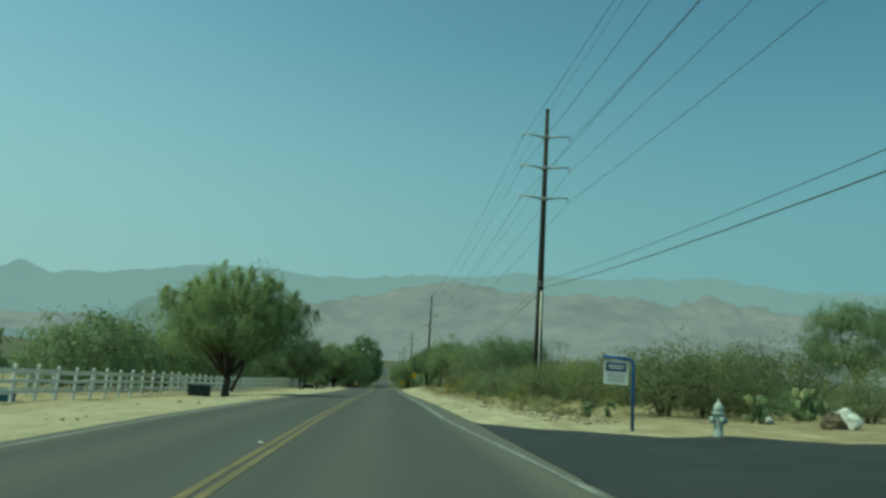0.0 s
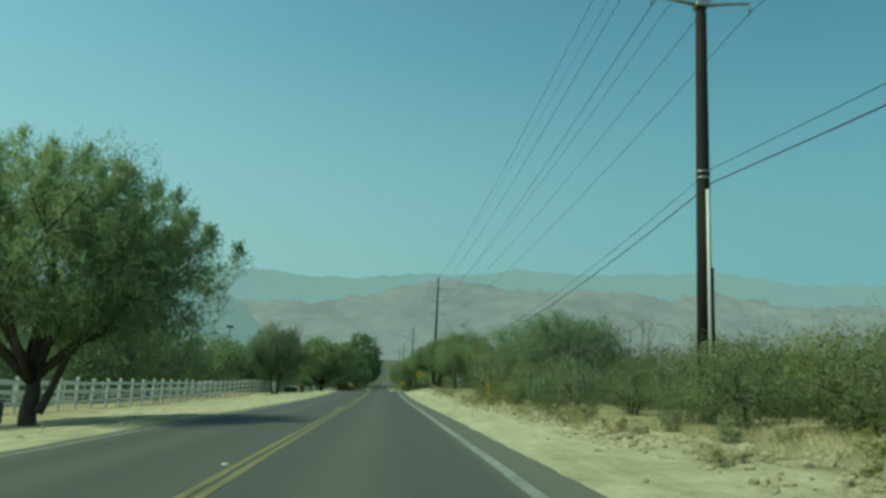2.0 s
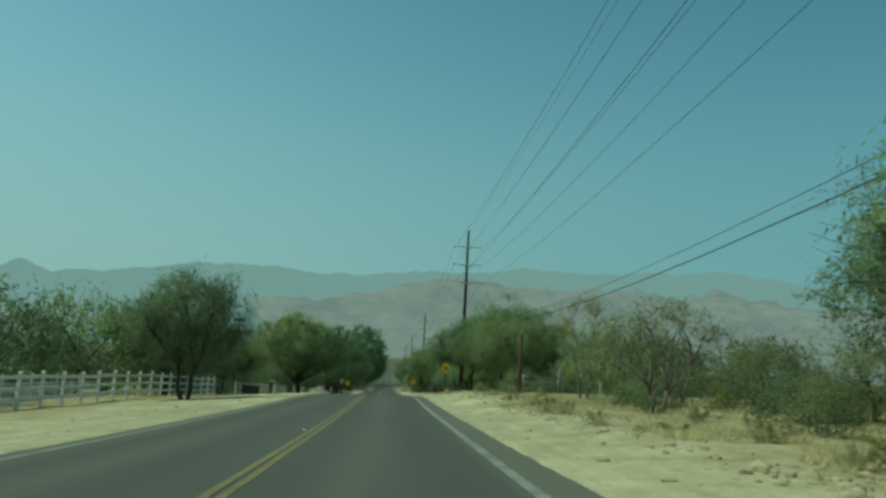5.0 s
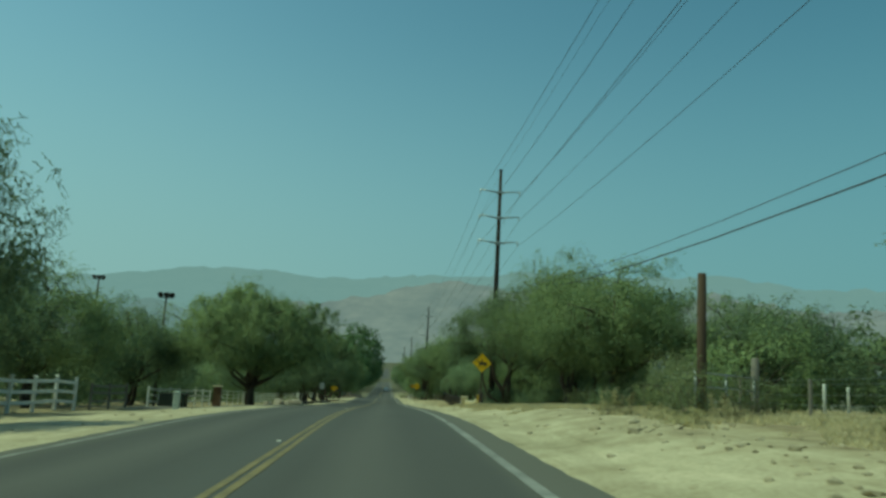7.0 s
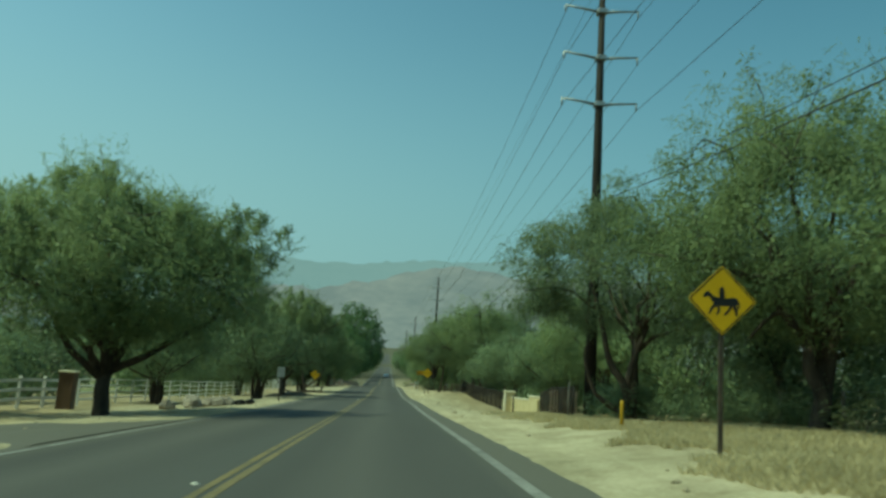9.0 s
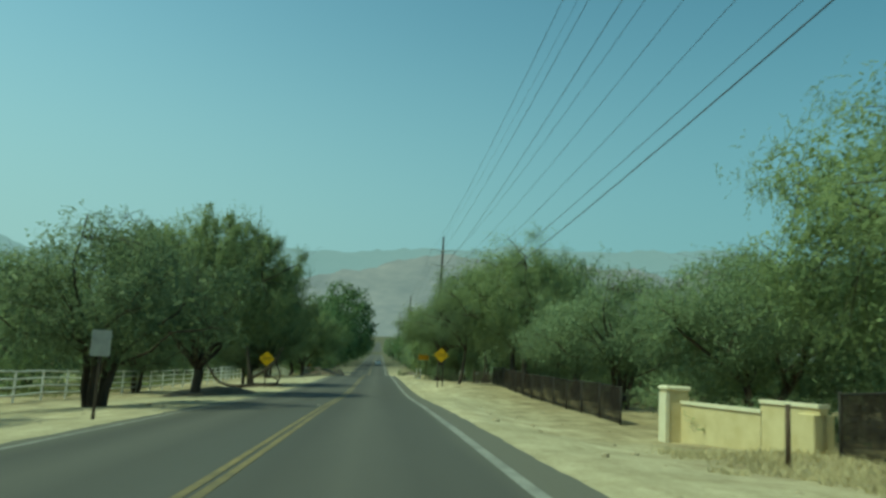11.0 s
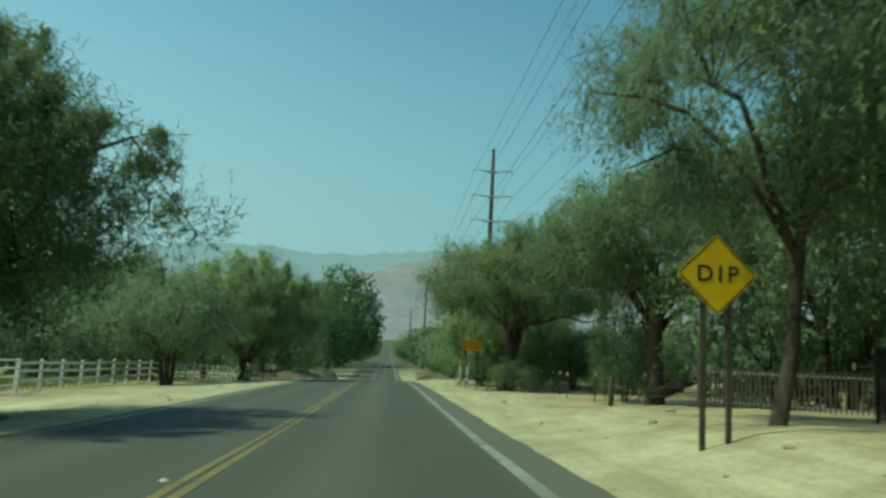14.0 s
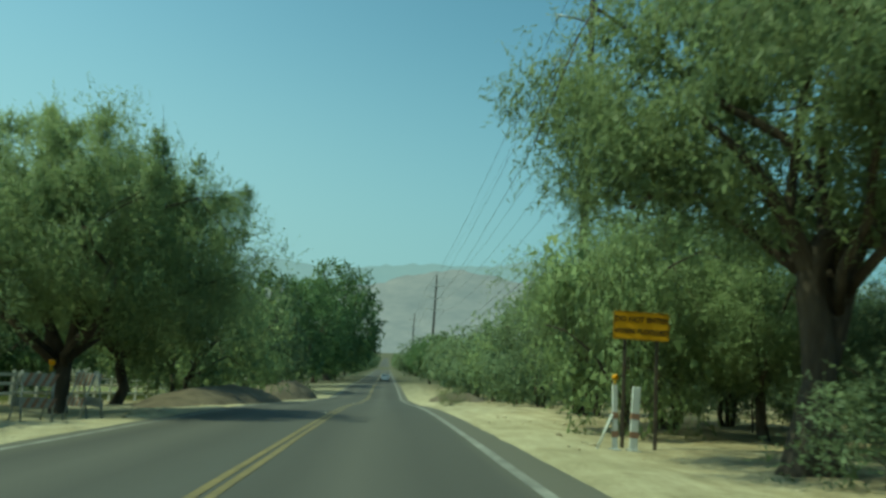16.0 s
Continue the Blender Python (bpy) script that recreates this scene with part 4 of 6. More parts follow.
for i in range(12):
    BUSH_A.put(6.2 + rng_t.uniform(0, 3.2), 30 + 3.6 * i + rng_t.uniform(-1, 1), rng_t.uniform(0.7, 1.2), rng_t.uniform(0.35, 0.6), label="small wispy creosote bush on a dry bank")
for i in range(40):
    BUSH_D.put(4.9 + abs(rng_t.gauss(0, 1.5)), 24 + 2.4 * i + rng_t.uniform(-1, 1), rng_t.uniform(0.3, 0.7), rng_t.uniform(0.35, 0.75))
SHRUB.put(8.7, 119.2, 2.0, 1.2, label="yellow-green bush by a weathered gate")
BUSH_A.put(9.8, 116.4, 1.3, 1.0)
BUSH_A.put(9.0, 63.8, 2.0, 1.3)
BUSH_A.put(7.2, 114.6, 1.7, 0.9, label="slender olive green bush beside a wooden post")
BUSH_B.put(6.8, 241.2, 1.8, 1.5, label="sprawling olive green bush under an old mesquite")
BUSH_A.put(7.9, 240.6, 1.5, 1.7)
BUSH_A.put(3.8, 276, 1.3, 1.1)
for x, y, h, r in ((12.4, 46.2, 3.2, 2.4), (17.6, 42.5, 3.2, 2.1)):
    PALO.put(x, y, h, r)
for x, y, h, r in ((9.6, 68.0, 2.6, 1.9), (11.2, 71.5, 3.0, 2.2)):
    BUSH_B.put(x, y, h, r)
BUSH_Y.put(6.1, 35.2, 0.85, 0.8, label="low yellow-green bush on an open dry bank")
for x, y, h, r in ((8.7, 154.6, 1.5, 1.5), (10.6, 152.0, 1.4, 1.7), (12.2, 150.6, 1.6, 1.8)):
    BUSH_B.put(x, y, h, r)
SHRUB.put(9.8, 27.4, 2.8, 2.3, label="broad olive green bush behind a hanging sign")
BUSH_A.put(5.3, 26.6, 0.75, 0.6, label="small wispy creosote bush on a dry bank")
SHRUB.put(12.0, 28.6, 2.7, 2.4)
SHRUB.put(14.6, 33.4, 3.0, 2.4)
BUSH_A.put(14.6, 30.6, 1.7, 1.8)
for i in range(16):
    (BUSH_B, BUSH_A)[i % 2].put(11.5 + rng_t.uniform(-1.5, 5), 128 + 2.6 * i, rng_t.uniform(1.2, 2.2), rng_t.uniform(1.4, 2.0))
for i in range(18):
    BUSH_B.put(10.5 + rng_t.uniform(0, 4), 176 + 9 * i, rng_t.uniform(1.2, 2.0), rng_t.uniform(1.4, 2.2))

# ---- power line ----
POLES = ((9.8, -57.0), (9.5, 49.2), (8.2, 157.6), (7.95, 263.3), (7.7, 369.0), (7.5, 476.0))
ARM_Z, ARM_HALF, TOP = (17.55, 15.4, 13.3), 1.62, 19.3


def power_pole():
    p = tagged(new("power_pole"), "tall brown steel power pole with three pairs of insulator arms", "power pole", "power poles")
    part("shaft", tube("shaft", [(0, 0, -0.6), (0, 0, 6), (0, 0, 13), (0, 0, TOP)], [0.245, 0.215, 0.17, 0.12], POLE, 12), None, p)
    part("cap", tube("cap", [(0, 0, TOP), (0, 0, TOP + 0.12)], [0.16, 0.13], POLE, 10), None, p)
    for z in ARM_Z:
        for s in (-1, 1):
            arm = part("arm", tube("arm", [(s * 0.14, 0, z - 0.12), (s * 0.8, 0, z - 0.02), (s * ARM_HALF, 0, z + 0.06)], [0.07, 0.055, 0.04], GALV, 8), None, p, "grey insulator arm")
            part("clamp", tube("clamp", [(s * ARM_HALF, 0, z + 0.08), (s * ARM_HALF, 0, z - 0.28)], [0.045, 0.03], GALV, 6), None, arm)
        part("bracket", box((0.44, 0.44, 0.22), (0, 0, z - 0.12), bevel=0.03), GALV, p, "grey steel bracket")
    for z in (7.38, 7.58):
        part("band", tube("band", [(0, 0, z), (0, 0, z + 0.05)], [0.222, 0.222], GALV, 12), None, p, "dull steel cable band")
    return p


pole = power_pole()
for n, (x, y) in enumerate(POLES):
    m = pose(x, y, gz(x, y), 0, 0, 0)
    if n == 0:
        pole.matrix_basis = m
    else:
        q = copy_thing(pole, m)
        if n == 1:
            part("riser_pipe", tube("riser_pipe", [(0.06, -0.28, -0.2), (0.04, -0.245, 7.0)], [0.05, 0.05], WHITE_PIPE, 8), None, q, "white riser conduit")
            part("riser_channel", tube("riser_channel", [(0.19, -0.17, -0.2), (0.17, -0.15, 4.6)], [0.07, 0.065], POLE, 8), None, q, "brown cable channel")


def cable(dx, heights, sags, r, label):
    """One cable over all the poles, sagging between them; heights above the soil at each pole."""
    pts = []
    for n, ((xa, ya), (xb, yb)) in enumerate(zip(POLES, POLES[1:])):
        za, zb = gz(xa, ya) + heights[n], gz(xb, yb) + heights[n + 1]
        for k in range(16):
            s = k / 16
            pts.append((xa + (xb - xa) * s + dx, ya + (yb - ya) * s, za + (zb - za) * s - 4 * sags[n] * s * (1 - s)))
    verts, faces = tube_data(pts, [r] * len(pts), 5)
    return tagged(part("cable", mesh_of("cable", verts, faces, WIRE, True), WIRE), label, "cable", "overhead cables")


for z in ARM_Z:
    for s in (-1, 1):
        cable(s * ARM_HALF, [z - 0.26] * 6, [1.5] * 5, 0.012, "thin overhead power cable hung from the pole arms")
cable(0.1, [TOP + 0.05] * 6, [1.0] * 5, 0.008, "thin overhead ground wire along the pole tops")
cable(0.3, [7.0, 7.3, 9.0, 8.4, 8.4, 8.4], [1.75, 2.85, 1.0, 1.5, 1.5], 0.02, "black telephone cable slung low between the poles")
cable(0.3, [7.5, 7.75, 9.4, 9.1, 9.1, 9.1], [1.75, 2.85, 0.7, 1.5, 1.5], 0.012, "thin telephone cable slung low between the poles")

# ---- more materials ----
WHITE_RAIL = two_tone("weathered_white_rail", (0.62, 0.61, 0.58), (0.80, 0.79, 0.76), 2.5, 25, 0.65, fine_amount=0.5)
BLUE_PAINT = two_tone("blue_painted_steel", (0.015, 0.06, 0.20), (0.025, 0.09, 0.28), 4, 40, 0.4)
BLUE_INK = two_tone("dark_blue_ink", (0.02, 0.04, 0.11), (0.03, 0.05, 0.14), 5, 40, 0.6)
GREY_INK = two_tone("faded_grey_ink", (0.30, 0.31, 0.32), (0.38, 0.39, 0.40), 5, 40, 0.6)
BOARD_WHITE = two_tone("white_sign_board", (0.58, 0.58, 0.56), (0.70, 0.70, 0.68), 2, 30, 0.5)
SIGN_YELLOW = two_tone("yellow_sign_sheet", (0.62, 0.36, 0.012), (0.70, 0.42, 0.018), 3, 60, 0.45, fine_amount=0.15)
SIGN_ORANGE = two_tone("faded_amber_sign_sheet", (0.62, 0.30, 0.012), (0.72, 0.37, 0.02), 3, 60, 0.5, fine_amount=0.2)
BLACK_INK = two_tone("black_sign_ink", (0.012, 0.012, 0.012), (0.02, 0.02, 0.02), 5, 40, 0.5)
POST_STEEL = two_tone("brown_rusty_post", (0.05, 0.04, 0.032), (0.10, 0.075, 0.055), 4, 40, 0.8)
WOOD = two_tone("weathered_wood_post", (0.065, 0.045, 0.032), (0.12, 0.082, 0.056), 2, 30, 0.9, stretch=(1, 1, 0.15), bump=0.6, dist=0.015)
WOOD_GREY = two_tone("grey_wood_post", (0.16, 0.14, 0.12), (0.26, 0.235, 0.20), 2, 30, 0.9, stretch=(1, 1, 0.15), bump=0.6, dist=0.015)
YELLOW_POST = two_tone("yellow_marker_plastic", (0.42, 0.25, 0.02), (0.52, 0.33, 0.03), 3, 30, 0.5)
HYDRANT = two_tone("pale_hydrant_paint", (0.33, 0.37, 0.34), (0.50, 0.54, 0.49), 5, 40, 0.45)
STUCCO = two_tone("cream_stucco", (0.55, 0.45, 0.25), (0.66, 0.56, 0.34), 2, 60, 0.9, bump=0.5, dist=0.01)
STUCCO_TRIM = two_tone("pale_plaster_trim", (0.66, 0.60, 0.44), (0.76, 0.70, 0.54), 3, 50, 0.85)
BRICK = two_tone("brown_brick", (0.13, 0.085, 0.06), (0.20, 0.125, 0.085), 5, 40, 0.9)
MORTAR = two_tone("grey_mortar", (0.20, 0.19, 0.17), (0.28, 0.26, 0.24), 6, 50, 0.95)
ROCK = two_tone("pale_boulder", (0.21, 0.18, 0.145), (0.40, 0.35, 0.29), 1.8, 18, 0.95, bump=0.7, dist=0.03)
WHITE_ROCK = two_tone("white_boulder", (0.55, 0.54, 0.50), (0.72, 0.71, 0.66), 3, 20, 0.9, bump=0.6, dist=0.02)
# brown dirt, set darker to hold the tree shade over the mounds
DIRT = two_tone("brown_heaped_dirt", (0.085, 0.066, 0.048), (0.19, 0.15, 0.105), 1.2, 14, 0.97, bump=0.8, dist=0.06)
BIN = two_tone("dark_green_bin", (0.015, 0.022, 0.018), (0.03, 0.04, 0.033), 3, 30, 0.55)
TUB_BLUE = two_tone("blue_plastic_tub", (0.02, 0.10, 0.20), (0.035, 0.15, 0.28), 3, 30, 0.5)
DARK_LUMP = two_tone("dark_lump", (0.015, 0.015, 0.015), (0.03, 0.03, 0.03), 5, 40, 0.85)
CACTUS = two_tone("prickly_pear_pad", (0.10, 0.14, 0.07), (0.20, 0.24, 0.12), 6, 50, 0.6, bump=0.5, dist=0.005)
CACTUS_TIP = two_tone("pale_new_pad", (0.30, 0.30, 0.14), (0.42, 0.40, 0.20), 6, 50, 0.6)
AMBER = two_tone("amber_lens", (0.70, 0.30, 0.01), (0.80, 0.38, 0.02), 5, 30, 0.25)
LAMP_BLACK = two_tone("dark_floodlight_housing", (0.02, 0.02, 0.02), (0.04, 0.04, 0.04), 4, 30, 0.5)
STRAW = leaf_material("dry_grass_blade", (0.42, 0.36, 0.205), (0.73, 0.63, 0.40), 0.42, 0.85)


def screen_material():
    """Dark woven privacy screen with some gaps."""
    m, n, l, b = material("dark_screen_mesh", 0.9, 0, 0.1)
    nz = noise_node(n, l, 2.5, 4)
    r = ramp_node(n, [(0.3, (0.014, 0.012, 0.010)), (0.7, (0.042, 0.031, 0.025))])
    l.new(nz.outputs["Fac"], r.inputs["Fac"])
    l.new(r.outputs["Color"], b.inputs["Base Color"])
    t = n.new("ShaderNodeBsdfTransparent")
    mx = n.new("ShaderNodeMixShader")
    mr = n.new("ShaderNodeMapRange")
    mr.inputs["From Min"].default_value, mr.inputs["From Max"].default_value = 0.35, 0.65
    mr.inputs["To Min"].default_value, mr.inputs["To Max"].default_value = 0.25, 0.55
    l.new(nz.outputs["Fac"], mr.inputs["Value"])
    l.new(mr.outputs["Result"], mx.inputs[0])
    l.new(b.outputs["BSDF"], mx.inputs[1])
    l.new(t.outputs["BSDF"], mx.inputs[2])
    l.new(mx.outputs["Shader"], n["Material Output"].inputs["Surface"])
    return m


SCREEN = screen_material()
SCREEN_POST = two_tone("black_coated_post", (0.018, 0.016, 0.014), (0.035, 0.03, 0.026), 4, 40, 0.7)


# ---- fences ----
def fence(name, label, pts, spacing, height, rails, post_w, rail_h, rail_d, post_mat, rail_mat, cap=True, round_rail=False, tip=None):
    """Posts with rails between them along a polyline; every post and rail a part."""
    x0, y0 = pts[0]
    f = thing(name, x0, y0, label, "fence")
    inv = f.matrix_basis.inverted()
    post_me = bpy.data.meshes.new("post")
    bm = box((post_w, post_w, height + 0.5), (0, 0, (height - 0.5) / 2), bevel=0.01)
    if cap:
        bm_box(bm, (post_w + 0.04, post_w + 0.04, 0.03), (0, 0, height + 0.015))
        bmesh.ops.create_cone(bm, cap_ends=True, segments=4, radius1=post_w * 0.72, radius2=0.01, depth=0.05, matrix=Matrix.Translation((0, 0, height + 0.055)) @ Matrix.Rotation(radians(45), 4, "Z"))
    bm.to_mesh(post_me)
    bm.free()
    post_me.materials.append(post_mat)
    spots = []
    for (xa, ya), (xb, yb) in zip(pts, pts[1:]):
        n = max(1, round(math.hypot(xb - xa, yb - ya) / spacing))
        spots += [(xa + (xb - xa) * i / n, ya + (yb - ya) * i / n) for i in range(n)]
    spots.append(pts[-1])
    places = [Vector((x, y, gz(x, y))) for x, y in spots]
    rr = random.Random(len(spots))
    tip_me = tip and mesh_of("tip", *tube_data([(0, 0, height - 0.15), (0, 0, height + 0.01)], [post_w * 0.62, post_w * 0.58], 6), tip)
    for p in places:
        post = part("post", post_me, None, f, at=inv @ Matrix.Translation(p) @ pose(0, 0, rr.uniform(-0.02, 0.02), rr.uniform(-1.2, 1.2), rr.uniform(-1.2, 1.2), 0))
        if tip:
            part("tip", tip_me, None, post, "white painted tip")
    unit = bpy.data.meshes.new("rail")
    if round_rail:
        v, fc = tube_data([(0, 0, 0), (0, 1, 0)], [rail_h / 2, rail_h / 2], 6)
        unit.from_pydata([tuple(q) for q in v], [], fc)
    else:
        bm = box((rail_d, 1.0, rail_h), (0, 0.5, 0))
        bm.to_mesh(unit)
        bm.free()
    unit.materials.append(rail_mat)
    for a, b in zip(places, places[1:]):
        d = b - a
        q = d.to_track_quat("Y", "Z").to_matrix().to_4x4()
        for z in rails:
            m = Matrix.Translation(a + Vector((0, 0, z + rr.uniform(-0.012, 0.012)))) @ q @ Matrix.Diagonal((1, d.length, 1, 1))
            part("rail", unit, None, f, at=inv @ m)
    return f


fence("rail_fence", "white three-rail paddock fence on sandy ground", [(-14.9, 20), (-14.9, 100), (-14.6, 134)], 2.1, 1.46, (0.40, 0.84, 1.28), 0.13, 0.14, 0.045, WHITE_RAIL, WHITE_RAIL)
fence("rail_fence", "white inner paddock fence behind the roadside fence", [(-19.0, 24), (-19.0, 120)], 3.2, 1.25, (0.4, 0.8, 1.18), 0.11, 0.10, 0.04, WHITE_RAIL, WHITE_RAIL)
fence("pipe_fence", "pale pipe-rail paddock fence in the shade of trees", [(-15.0, 166), (-14.6, 200), (-14.2, 232)], 2.6, 1.3, (0.3, 0.62, 0.95, 1.26), 0.08, 0.07, 0.05, WHITE_RAIL, WHITE_RAIL, cap=False, round_rail=True)
fence("rail_fence", "white rail fence round a grassy paddock", [(-15.2, 234), (-15.6, 300)], 2.4, 1.3, (0.45, 0.85, 1.2), 0.12, 0.12, 0.045, WHITE_RAIL, WHITE_RAIL)
fence("rail_fence", "white rail fence in tree shade past the driveway", [(-15.8, 149.5), (-15.2, 165.0)], 2.2, 1.3, (0.4, 0.8, 1.2), 0.12, 0.12, 0.045, WHITE_RAIL, WHITE_RAIL)
# white rails done in grey wood, which carries the shade lying on them
fence("rail_fence", "rail fence beside the driveway, shade put into grey rails", [(-14.6, 136), (-14.2, 140.0)], 2.0, 1.25, (0.4, 0.8, 1.15), 0.12, 0.11, 0.045, WOOD_GREY, WOOD_GREY)
fence("wire_fence", "thin wire fence on grey posts before a thicket", [(13.0, 215), (9.0, 226.6), (8.2, 230.2), (8.2, 234.8), (9.0, 241.5), (10.7, 249.5), (11.0, 262)], 3.7, 1.15, (0.35, 0.65, 0.95, 1.1), 0.045, 0.006, 0.006, POST_STEEL, GALV, cap=False, round_rail=True, tip=WHITE_RAIL)
fence("wire_fence", "thin wire fence on wooden posts in dry grass", [(13.4, 111), (12.4, 123), (12.2, 150)], 3.6, 1.15, (0.35, 0.65, 0.95, 1.1), 0.09, 0.009, 0.009, WOOD_GREY, GALV, cap=False, round_rail=True)


def screen_fence(pts, height, label):
    x0, y0 = pts[0]
    f = thing("screen_fence", x0, y0, label, "fence")
    inv = f.matrix_basis.inverted()
    post = tube("post", [(0, 0, -0.3), (0, 0, height + 0.06)], [0.035, 0.035], SCREEN_POST, 8)
    spots = []
    for (xa, ya), (xb, yb) in zip(pts, pts[1:]):
        n = max(1, round(math.hypot(xb - xa, yb - ya) / 2.6))
        spots += [(xa + (xb - xa) * i / n, ya + (yb - ya) * i / n) for i in range(n)]
    spots.append(pts[-1])
    places = [Vector((x, y, gz(x, y))) for x, y in spots]
    for p in places:
        part("post", post, None, f, at=inv @ Matrix.Translation(p))
    panel = bpy.data.meshes.new("panel")
    bm = box((0.012, 1.0, height - 0.06), (0, 0.5, height / 2 + 0.03))
    bm.to_mesh(panel)
    bm.free()
    panel.materials.append(SCREEN)
    rail = tube("top_rail", [(0, 0, height), (0, 1, height)], [0.022, 0.022], SCREEN_POST, 6)
    for a, b in zip(places, places[1:]):
        d = b - a
        m = inv @ Matrix.Translation(a) @ d.to_track_quat("Y", "Z").to_matrix().to_4x4() @ Matrix.Diagonal((1, d.length, 1, 1))
        part("panel", panel, None, f, at=m)
        part("top_rail", rail, None, f, at=m)
    return f


screen_fence([(8.3, 182.5), (8.2, 200), (8.4, 213)], 1.25, "dark brown screened chain-link fence under mesquites")
screen_fence([(7.5, 157.4), (7.9, 163.5), (8.8, 170.6)], 1.2, "dark screened fence and gate beside a cream wall")


# slatted gate behind the dark fence, and a thin post
SLAT = two_tone("faded_pinkish_wood", (0.20, 0.15, 0.12), (0.33, 0.26, 0.21), 3, 30, 0.9, stretch=(1, 1, 0.2))
gate = thing("wooden_gate", 8.0, 161.4, "faded wooden gate of upright slats behind a dark fence", "gate", turn=4)
slat_mesh = bpy.data.meshes.new("slat")
bm = box((0.075, 0.022, 1.0), (0, 0, 0.62), bevel=0.006)
bm.to_mesh(slat_mesh)
bm.free()
slat_mesh.materials.append(SLAT)
for k in range(9):
    part("slat", slat_mesh, None, gate, at=pose(-0.58 + 0.145 * k, 0, 0.02 * math.sin(k * 2.3), 0, 0.6 * math.sin(k * 1.7), 0))
for z in (0.35, 0.95):
    part("cross_rail", box((1.32, 0.035, 0.08), (0, 0.03, z), bevel=0.008), SLAT, gate)
thin = thing("fence_post", 7.05, 156.4, "thin weathered post at the end of a dark fence", "post")
part("shaft", tube("shaft", [(0, 0, -0.2), (0.02, 0, 1.35)], [0.05, 0.042], WOOD_GREY, 8), None, thin)


# ---- signs ----
def text_mesh(words, size, mat, depth=0.004, spacing=1.0):
    cu = bpy.data.curves.new("letters", "FONT")
    cu.body, cu.size, cu.align_x, cu.align_y, cu.extrude, cu.offset = words, size, "CENTER", "CENTER", depth / 2, 0.004
    cu.space_character = spacing
    ob = bpy.data.objects.new("letters", cu)
    scene.collection.objects.link(ob)
    me = bpy.data.meshes.new_from_object(ob.evaluated_get(bpy.context.evaluated_depsgraph_get()))
    bpy.data.objects.remove(ob)
    me.materials.clear()
    me.materials.append(mat)
    return me


FACE = Matrix.Rotation(radians(90), 4, "X")  # letters stand upright, read from -y


def rounded_plate(w, h, t, r=0.04, grow=0.0):
    """Upright plate in the xz plane with rounded corners."""
    bm = bmesh.new()
    pts = []
    w, h = w + grow, h + grow
    for cx, cz, a0 in ((w / 2 - r, h / 2 - r, 0), (-w / 2 + r, h / 2 - r, 90), (-w / 2 + r, -h / 2 + r, 180), (w / 2 - r, -h / 2 + r, 270)):
        for k in range(4):
            a = radians(a0 + 30 * k)
            pts.append((cx + r * math.cos(a), cz + r * math.sin(a)))
    front = bm.faces.new([bm.verts.new((x, -t / 2, z)) for x, z in pts])
    ext = bmesh.ops.extrude_face_region(bm, geom=[front])
    bmesh.ops.translate(bm, vec=(0, t, 0), verts=[v for v in ext["geom"] if isinstance(v, bmesh.types.BMVert)])
    bmesh.ops.recalc_face_normals(bm, faces=bm.faces)
    return bm


def border(w, h, r, bar, t):
    """Thin frame round a plate: an outer rounded ring."""
    bm = bmesh.new()
    rings = []
    for s in (0.0, bar):
        pts = []
        ww, hh, rr = w - 2 * s, h - 2 * s, max(r - s, 0.01)
        for cx, cz, a0 in ((ww / 2 - rr, hh / 2 - rr, 0), (-ww / 2 + rr, hh / 2 - rr, 90), (-ww / 2 + rr, -hh / 2 + rr, 180), (ww / 2 - rr, -hh / 2 + rr, 270)):
            for k in range(4):
                a = radians(a0 + 30 * k)
                pts.append(bm.verts.new((cx + rr * math.cos(a), t, cz + rr * math.sin(a))))
        rings.append(pts)
    for i in range(16):
        bm.faces.new((rings[0][i], rings[0][(i + 1) % 16], rings[1][(i + 1) % 16], rings[1][i]))
    return bm


def u_post(parent, x, top, bottom=-0.4, mat=POST_STEEL):
    bm = box((0.06, 0.012, top - bottom), (x, 0.035, (top + bottom) / 2))
    for s in (-1, 1):
        bm_box(bm, (0.012, 0.035, top - bottom), (x + s * 0.03, 0.05, (top + bottom) / 2))
    return part("post", bm, mat, parent, "brown steel channel post")


def diamond_sign(x, y, z_mid, posts, label, mat, side=0.762, turn=0.0):
    g = gz(x, y)
    s = thing("warning_sign", x, y, label, "road sign", "yellow warning signs", turn)
    h = z_mid - g
    for px in posts:
        u_post(s, px, h + (0.30 if len(posts) == 1 else 0.0))
    spin = Matrix.Translation((0, 0, h)) @ Matrix.Rotation(radians(45), 4, "Y")
    plate = part("plate", rounded_plate(side, side, 0.006, 0.05), mat, s, "yellow diamond plate", at=spin)
    part("plate_border", border(side - 0.03, side - 0.03, 0.045, 0.018, -0.0055), BLACK_INK, plate, "black border")
    return s, h


def dip_sign(x, y, z_mid, posts, turn=0.0):
    s, h = diamond_sign(x, y, z_mid, posts, "yellow diamond warning sign reading DIP on the sandy verge", SIGN_YELLOW, turn=turn)
    part("letters", text_mesh("DIP", 0.30, BLACK_INK, spacing=1.35), None, s, "black letters DIP", at=Matrix.Translation((0, -0.008, h)) @ FACE)
    return s


